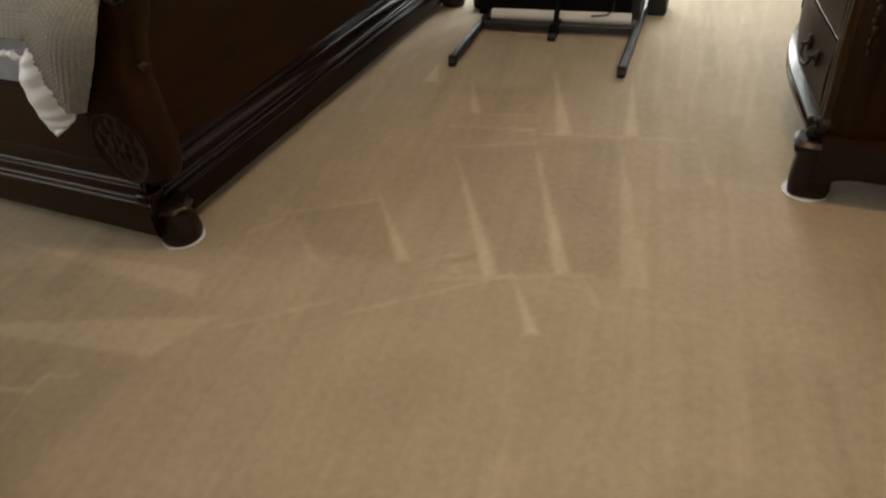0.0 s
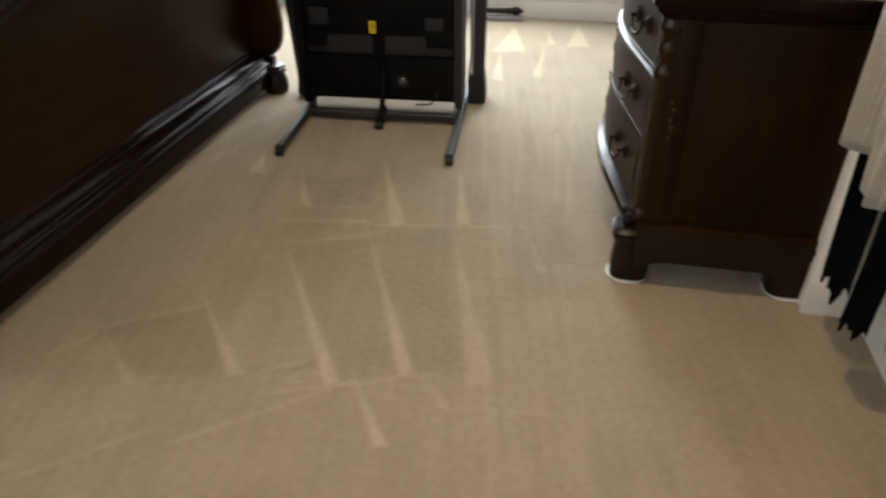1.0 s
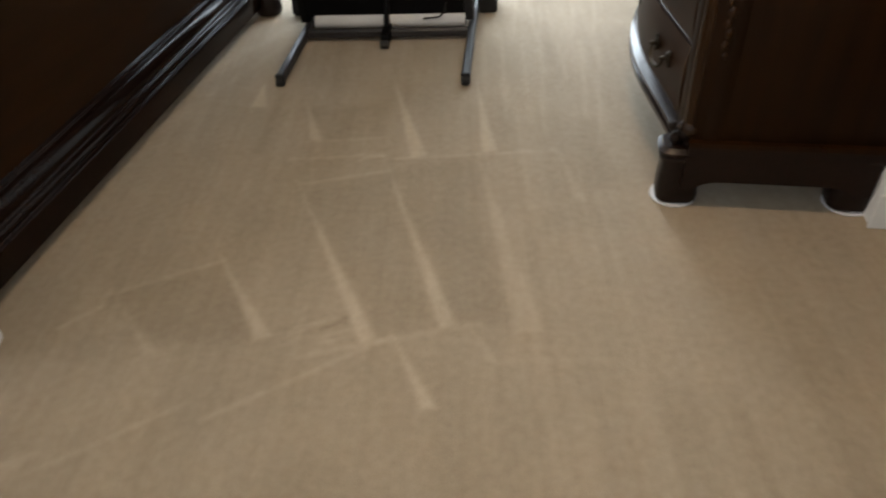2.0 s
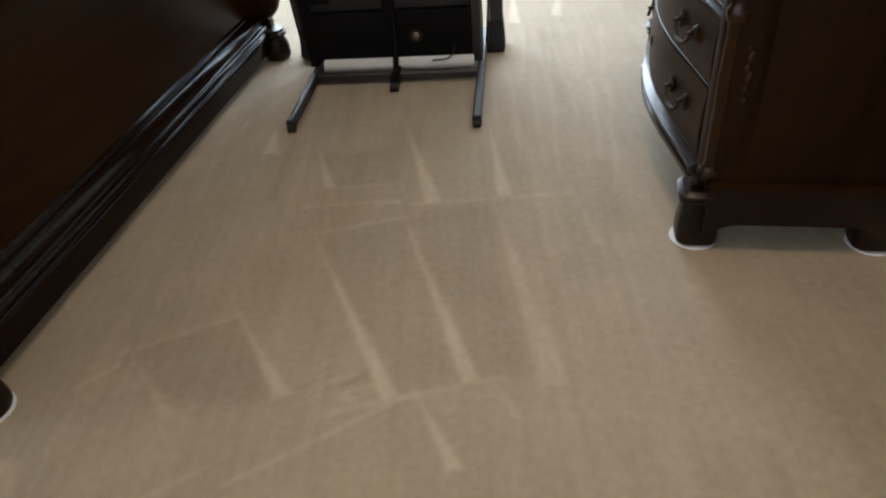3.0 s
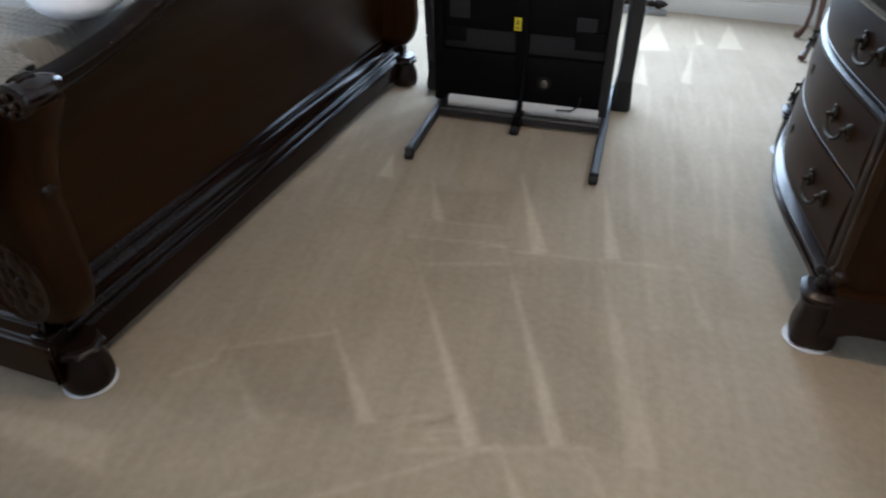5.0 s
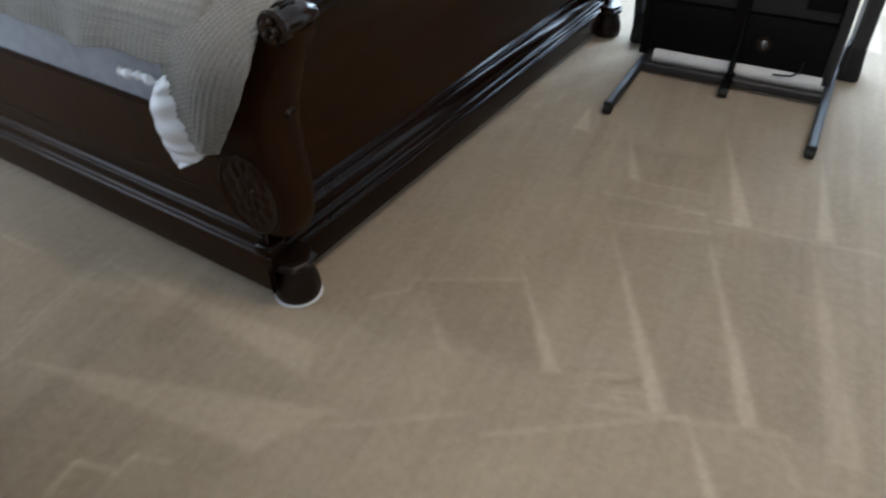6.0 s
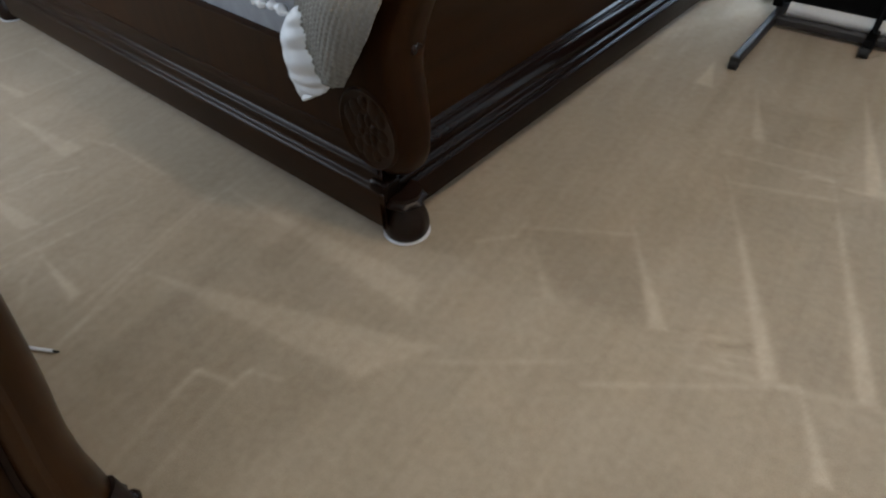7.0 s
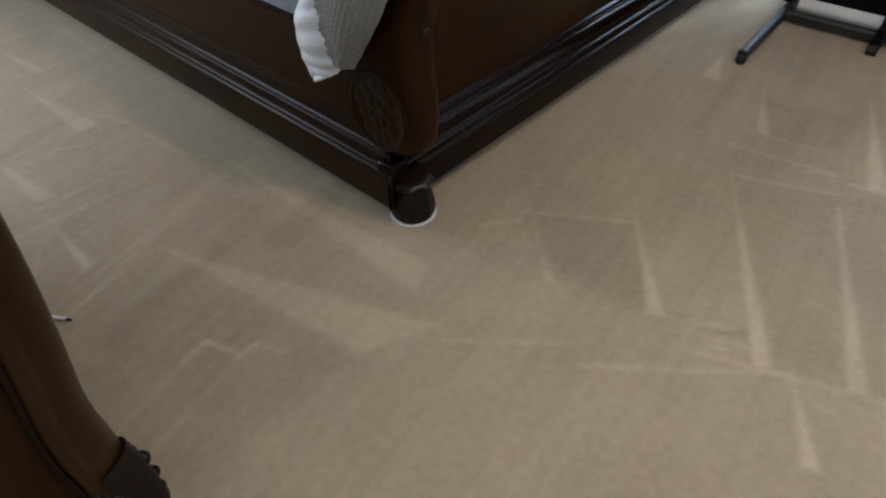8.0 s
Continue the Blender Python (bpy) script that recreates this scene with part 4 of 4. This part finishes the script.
COLUMN = [(0.205, 0.030), (0.217, 0.040), (0.232, 0.040), (0.242, 0.029), (0.35, 0.031), (0.47, 0.031), (0.57, 0.028), (0.590, 0.030), (0.602, 0.040), (0.618, 0.042), (0.630, 0.031), (0.648, 0.030),
          (0.660, 0.038), (0.674, 0.042), (0.688, 0.033), (0.705, 0.033), (0.716, 0.043), (0.730, 0.044), (0.742, 0.036), (0.752, 0.036)]
for v in (0.036, CH_L - 0.036):
    pilaster = part("pilaster", lathe([(r * 0.70, z) for z, r in COLUMN], 24, (0.000, v + (-0.006 if v < 0.4 else 0.006), 0)), WOOD_STILE, chest, "turned corner column with rolled bands")
    side = 1 if v < 0.4 else -1
    cant = [Vector((x, (0 if side > 0 else CH_L) + side * y, 0)) for x, y in ((-0.022, 0.100), (-0.026, 0.072), (-0.022, 0.046), (-0.008, 0.022), (0.014, 0.008), (0.044, 0.001), (0.066, 0.002), (0.078, 0.0075), (0.084, 0.03), (0.02, 0.100))]
    part("canted_corner", loft([[q + Vector((0, 0, z)) for q in cant] for z in (0.200, 0.3, 0.45, 0.6, 0.750)]), WOOD_SIDE, chest, "rounded corner stile")
    sy = v - 0.037 if v < 0.4 else v + 0.037
    for z, r, dx in ((0.545, 0.008, -0.004), (0.525, 0.013, 0.004), (0.500, 0.010, 0.0), (0.478, 0.013, 0.006), (0.450, 0.010, 0.002), (0.425, 0.008, 0.006)):
        leaf((0.030 + dx, sy, z), (r * 0.8, 0.006, r * 1.15), WOOD_STILE, pilaster)

for z0, z1, out, bulge in ((0.592, 0.742, 0.004, 0.004), (0.405, 0.566, 0.010, 0.006), (0.212, 0.400, 0.011, 0.008)):
    drawer = part("drawer", serpentine(z0, z1, out, 0.100, CH_L - 0.100, 0.02, bulge), WOOD_FRONT_LIT, chest, "dark serpentine drawer")
    edge = [(out + 0.001, z0 + 0.003), (out + 0.003, z0 + 0.004), (out + 0.003, z0 + 0.006), (out + 0.001, z0 + 0.008)]
    part("bead", sweep_front(edge, 0.105, CH_L - 0.105), WOOD_UP_LIT, drawer)
    for v in (0.26, CH_L - 0.26):
        zc = (z0 + z1) / 2
        x = -front_line(v) - out - bulge
        slope = (front_line(v + 0.01) - front_line(v - 0.01)) / 0.02
        turn = pose(x, v, zc, 0, 0, math.degrees(math.atan(slope)))
        bm = bmesh.new()
        for dy in (-0.048, 0.048):                       # a leafy rose at each end
            blob((-0.004, dy, 0.014), (0.006, 0.013, 0.016), 10, 8, bm=bm)
            blob((-0.014, dy, 0.014), (0.012, 0.006, 0.006), 8, 6, bm=bm)
            blob((-0.003, dy * 1.18, 0.027), (0.004, 0.008, 0.010), 8, 6, bm=bm)
            blob((-0.003, dy * 1.14, -0.002), (0.004, 0.007, 0.009), 8, 6, bm=bm)
        tube([(-0.016 - 0.008 * math.sin(a), 0.048 * math.cos(a), 0.014 - 0.036 * math.sin(a) ** 0.8) for a in (math.pi * k / 14 for k in range(15))], [0.004, 0.004, 0.0042, 0.0045, 0.005, 0.0055, 0.0062, 0.0068, 0.0062, 0.0055, 0.005, 0.0045, 0.0042, 0.004, 0.004], 8, bm=bm)
        part("pull", bm, PEWTER, drawer, "aged pewter bail pull", m=turn)
    if z0 < 0.5:
        c = CH_L / 2
        part("keyhole", blob((-front_line(c) - out - bulge - 0.001, c, (z0 + z1) / 2 + 0.02), (0.003, 0.010, 0.016), 10, 8), PEWTER, drawer)
# darker wood here stands in for the shadow under the top drawer
part("waist_moulding", sweep_front([(0.0, 0.569), (0.006, 0.569), (0.014, 0.572), (0.014, 0.581), (0.003, 0.586), (-0.004, 0.590)], 0.06, CH_L - 0.06), WOOD_CARVED, chest, "ledge under the top drawer, darkened to hold the gap's shadow")
LOW = [(0.0, 0.152), (0.022, 0.152), (0.032, 0.158), (0.033, 0.172), (0.026, 0.180), (0.031, 0.186), (0.031, 0.195), (0.019, 0.203), (0.010, 0.212), (0.0, 0.212)]
part("base_moulding", sweep_front(LOW, 0.03, CH_L - 0.03), WOOD_GLOSS, chest, "glossy curved base moulding")


def rounded_square(cx, cy, half, z, n=20):
    out = []
    for k in range(n):
        a = 2 * math.pi * k / n
        c, d = math.cos(a), math.sin(a)
        r = half / (abs(c) ** 4 + abs(d) ** 4) ** 0.25
        out.append(Vector((cx + r * c, cy + r * d, z)))
    return out


def chest_foot(x, v):
    """A blocky carved foot, flared to the floor, with a stepped collar and scrolls over it."""
    sx, sv = (-1 if x < 0.2 else 1), (-1 if v < 0.4 else 1)
    rows = ((0.005, 0.046, 0.0), (0.010, 0.052, 0.0), (0.030, 0.054, 0.0), (0.055, 0.052, 0.002), (0.085, 0.046, 0.006), (0.115, 0.040, 0.010), (0.142, 0.038, 0.012))
    foot = part("foot", loft([rounded_square(x + sx * o, v + sv * o * 1.2, h, z) for z, h, o in rows]), WOOD_CARVED, chest, "flared carved foot")
    part("collar", loft([rounded_square(x + sx * 0.012, v + sv * 0.014, h, z) for z, h in ((0.136, 0.040), (0.140, 0.047), (0.148, 0.049), (0.153, 0.044), (0.157, 0.050), (0.166, 0.052), (0.170, 0.046), (0.176, 0.040))]), WOOD_CARVED, foot)
    part("glide", lathe([(0.0, 0.001), (0.0590, 0.001), (0.0610, 0.003), (0.0606, 0.006), (0.0585, 0.006), (0.0575, 0.004), (0.0, 0.004)], 32), FELT, foot, "white felt slider cup", m=pose(x + sx * 0.004, v + sv * 0.002, 0))
    for dx, dv, z, r in ((0.026, 0.026, 0.192, 0.017), (0.006, 0.036, 0.212, 0.018), (-0.018, 0.036, 0.196, 0.016), (0.034, 0.006, 0.214, 0.014), (-0.004, 0.038, 0.184, 0.012), (0.020, 0.034, 0.228, 0.011)):
        leaf((x + sx * dx, v + sv * dv, z), (r, r * 0.85, r), WOOD_CARVED, foot, "scroll")


for v in (0.056, CH_L - 0.056):
    for x in (-0.006, 0.424):
        chest_foot(x, v)
TOP = [(0.748, 0.000), (0.756, 0.010), (0.764, 0.013), (0.768, 0.022), (0.780, 0.026), (0.785, 0.034), (0.810, 0.038), (0.818, 0.032)]
rings = []
for z, o in TOP:
    pts = []
    for k in range(33):
        v = -o + (CH_L + 2 * o) * k / 32
        pts.append(Vector((-front_line(min(max(v, 0), CH_L)) - 0.022 - o, v, z)))
    rings.append(pts + [Vector((0.455, CH_L + o, z)), Vector((0.455, -o, z))])
part("top", loft(rings), WOOD_TRIM, chest, "polished moulded top")


# ---- the bombe chest beside the camera's way ----
bombe = thing("bombe_chest", "warm brown bombe chest with a carved foot", "chest")
BX, BY = 0.204, -0.868
FRONT = [(0.10, 0.050), (0.18, 0.046), (0.232, 0.041), (0.316, 0.043), (0.424, 0.056), (0.492, 0.062), (0.574, 0.068), (0.67, 0.072), (0.86, 0.076)]
zs = [0.13 + (0.86 - 0.13) * k / 24 for k in range(25)]
post = part("corner_post", loft([[Vector((BX + dx, BY + lerp_table(FRONT, z) - dy, z)) for dx, dy in ((-0.13, 0.004), (-0.06, -0.003), (-0.035, 0.0), (-0.016, 0.007), (-0.002, 0.020), (0.006, 0.038), (0.004, 0.052), (0.010, 0.062), (0.008, 0.076), (0.0, 0.085), (-0.13, 0.085))] for z in zs]), CHEST_WOOD, bombe, "curved warm brown corner post")
part("side_panel", loft([[Vector((BX + dx, y, z)) for dx, y in ((-0.004, BY + lerp_table(FRONT, z) - 0.088), (-0.004, BY - 0.48), (-0.03, BY - 0.48), (-0.03, BY + lerp_table(FRONT, z) - 0.088))] for z in zs]), WOOD_UP_LIT, bombe, "dark side panel")
part("bead", loft([[Vector((BX + 0.003 + 0.006 * math.cos(a), BY + lerp_table(FRONT, z) - 0.090 + 0.006 * math.sin(a), z)) for a in (2 * math.pi * k / 8 for k in range(8))] for z in zs]), WOOD_TRIM, bombe)
for z0, z1 in ((0.16, 0.39), (0.395, 0.62), (0.625, 0.85)):
    part("drawer", loft([[Vector((x, BY + lerp_table(FRONT, z) + dy, z)) for x, dy in ((BX - 0.135, -0.008), (BX - 0.95, -0.008), (BX - 0.95, -0.03), (BX - 0.135, -0.03))] for z in (z0 + (z1 - z0) * k / 6 for k in range(7))]), CHEST_WOOD, bombe)
part("carcass", box((BX - 1.06, BY - 0.48, 0.13), (BX - 0.04, BY - 0.06, 0.855), 0.004), INTERIOR, bombe)
part("corner_post", loft([[Vector((BX - 1.08 + dx, BY + lerp_table(FRONT, z) - dy, z)) for dx, dy in ((0.13, 0.004), (0.03, 0.0), (0.0, 0.010), (-0.012, 0.035), (0.0, 0.085), (0.13, 0.085))] for z in zs]), CHEST_WOOD, bombe)
part("top", box((BX - 1.12, BY - 0.50, 0.860), (BX + 0.03, BY + 0.105, 0.890), 0.008), WOOD_TRIM, bombe, "dark moulded top")
for x, y, sx, sy in ((BX - 0.034, BY + 0.010, 1, 1), (BX - 1.046, BY + 0.010, -1, 1), (BX - 0.03, BY - 0.44, 1, -1), (BX - 1.05, BY - 0.44, -1, -1)):
    leg = part("foot", tube([(x, y, 0.14), (x + 0.018 * sx, y + 0.012 * sy, 0.105), (x + 0.040 * sx, y + 0.022 * sy, 0.070), (x + 0.058 * sx, y + 0.030 * sy, 0.036), (x + 0.074 * sx, y + 0.036 * sy, 0.012), (x + 0.082 * sx, y + 0.038 * sy, 0.008)],
                            [0.050, 0.044, 0.036, 0.029, 0.012, 0.006], 16), WOOD_CARVED, bombe, "carved scroll foot")
    for k in range(7):
        a = 2 * math.pi * k / 7 + 0.5
        leaf((x + 0.010 * sx + 0.040 * math.cos(a), y + 0.008 * sy + 0.040 * math.sin(a), 0.098 + 0.008 * (k % 2)), (0.019, 0.019, 0.016), WOOD_GLOSS, leg)
        leaf((x + 0.034 * sx + 0.034 * math.cos(a + 0.4), y + 0.020 * sy + 0.034 * math.sin(a + 0.4), 0.062 + 0.006 * (k % 3)), (0.015, 0.014, 0.014), WOOD_GLOSS, leg)

pen = thing("cotton_swab", "small white stick lying on the carpet", "stick", pose(-0.352, -0.735, 0.006, 0, 0, 30))
part("shaft", tube([(-0.055, 0, 0), (0.008, 0, 0)], 0.004, 8), SHEET, pen)
part("tip", tube([(0.008, 0, 0), (0.022, 0, 0)], [0.003, 0.002], 8), BLACK, pen, "dark tip")


# ---- by the far wall ----
table = thing("side_table", "small reddish wood table on cabriole legs", "side table", pose(1.625, 2.84, 0))
for x, y in ((0.095, 0.164), (0.095, 0.470), (0.34, 0.164), (0.34, 0.470)):
    sx, sy = (-1 if x < 0.2 else 1), (-1 if y < 0.3 else 1)
    leg = part("leg", tube([(x + sx * d, y + sy * d, z) for z, d in ((0.008, 0.030), (0.02, 0.030), (0.035, 0.020), (0.07, 0.006), (0.15, -0.002), (0.28, 0.008), (0.40, 0.030), (0.47, 0.040), (0.52, 0.030))],
                           [0.016, 0.022, 0.016, 0.011, 0.011, 0.015, 0.022, 0.026, 0.022], 12), RED_WOOD, table, "slim cabriole leg with a pad foot")
part("apron", box((0.07, 0.14, 0.50), (0.365, 0.495, 0.58), 0.004), RED_WOOD, table)
part("tabletop", box((0.02, 0.08, 0.58), (0.41, 0.555, 0.605), 0.008), RED_WOOD, table)

rack = thing("floor_stand", "grey metal bar with a turned wooden finial along the wall", "stand", pose(0.70, 3.47, 0, 0, 0, 5))
part("bar", box((0.0, -0.022, 0.002), (0.305, 0.022, 0.028), 0.004), BAR_GREY, rack, "grey metal bar")
part("hole", tube([(0.275, 0, 0.0275), (0.275, 0, 0.0295)], 0.006, 10), INK, rack)
bm = lathe([(0.014, 0.0), (0.016, 0.20), (0.022, 0.215), (0.015, 0.225), (0.026, 0.245), (0.028, 0.262), (0.018, 0.282), (0.008, 0.300), (0.002, 0.306)], 16)
part("finial", bm, WOOD_CARVED, rack, "dark turned finial", m=pose(0.0, 0.01, 0.058, 0, 90, 0))


# ---- clothes on the wall hooks ----
hooks = thing("hook_rail", "white hook rail on the recessed wall", "hook rail", ROOM_M)
part("board", box((2.180, -0.25, 1.52), (2.198, 0.66, 1.60), 0.004), TRIM_PAINT, hooks)
for v in (0.54, 0.38, 0.16, -0.07):
    part("hook", tube([(2.180, v, 1.55), (2.10, v, 1.54), (2.00, v, 1.545), (1.965, v, 1.56), (1.96, v, 1.59)], 0.006, 8), STEEL, hooks)


def garment(name, label, category, edges, u, mat, depth, ripple, waves, tip):
    """A hanging cloth: edges are rows of (z, v0, v1) down from the hook; tip cuts its lower hem into points."""
    grid = []
    n, k = 40, 60
    zs = [e[0] for e in edges]
    for a in range(n + 1):
        z = zs[0] + (zs[-1] - zs[0]) * a / n
        row = []
        v0 = lerp_table([(-e[0], e[1]) for e in edges], -z)
        v1 = lerp_table([(-e[0], e[2]) for e in edges], -z)
        for b in range(k + 1):
            q = b / k
            uu = u - depth * math.sin(math.pi * q) - ripple * math.sin(waves * q * 2 * math.pi + 1.5 * z) * (0.4 + 0.6 * a / n)
            drop = tip(q) * smooth_step((a / n - 0.6) / 0.4)
            row.append(tuple(room(uu, v0 + (v1 - v0) * q, z + drop)))
        grid.append(row)
    ob = cloth(name, grid, mat, 0.004, None, label)
    return tagged(ob, label, category, category + "s on the hooks")


garment("black_robe", "black robe with ragged points hanging from a hook", "robe", [(1.55, 0.51, 0.57), (1.40, 0.43, 0.62), (0.60, 0.490, 0.688), (0.35, 0.490, 0.672), (0.166, 0.482, 0.658)], 2.050, CLOTH_BLACK, 0.016, 0.006, 3,
        lambda q: 0.045 * (1 - q) + 0.016 * math.sin(13 * q) + 0.010 * math.sin(37 * q) - 0.030 * (0.18 < q < 0.32))
garment("black_robe", "black robe hanging beside another on the hooks", "robe", [(1.55, 0.35, 0.40), (1.40, 0.23, 0.45), (0.60, 0.335, 0.472), (0.35, 0.335, 0.464), (0.145, 0.342, 0.478)], 2.050, CLOTH_BLACK, 0.016, 0.006, 2,
        lambda q: 0.050 * (1 - q) + 0.012 * math.sin(15 * q + 1) + 0.008 * math.sin(41 * q))
garment("beige_cardigan", "beige ribbed knit cardigan sleeve hanging from a hook", "cardigan", [(1.56, 0.46, 0.52), (1.42, 0.44, 0.60), (0.9, 0.475, 0.655), (0.520, 0.490, 0.655)], 1.990, CARDIGAN, 0.022, 0.0026, 9,
        lambda q: 0.040 * (1 - q))
garment("beige_cardigan", "beige knit front of a cardigan hanging from a hook", "cardigan", [(1.56, 0.30, 0.38), (1.42, 0.17, 0.44), (0.9, 0.22, 0.49), (0.62, 0.30, 0.50), (0.495, 0.335, 0.462)], 1.990, CARDIGAN, 0.02, 0.005, 3,
        lambda q: 0.05 * abs(q - 0.35))
garment("grey_shirt", "grey cotton shirt hanging from a hook", "shirt", [(1.55, 0.15, 0.20), (1.42, 0.04, 0.33), (0.6, 0.08, 0.38), (0.115, 0.15, 0.440)], 2.147, CLOTH_GREY, 0.012, 0.006, 3,
        lambda q: 0.02 * math.sin(6 * q))
garment("white_shirt", "white ruffled shirt hanging from a hook", "shirt", [(1.55, -0.10, -0.05), (1.42, -0.21, 0.05), (0.6, -0.19, 0.060), (0.070, -0.20, 0.052)], 2.060, SHEET, 0.03, 0.010, 5,
        lambda q: 0.012 * math.sin(24 * q))
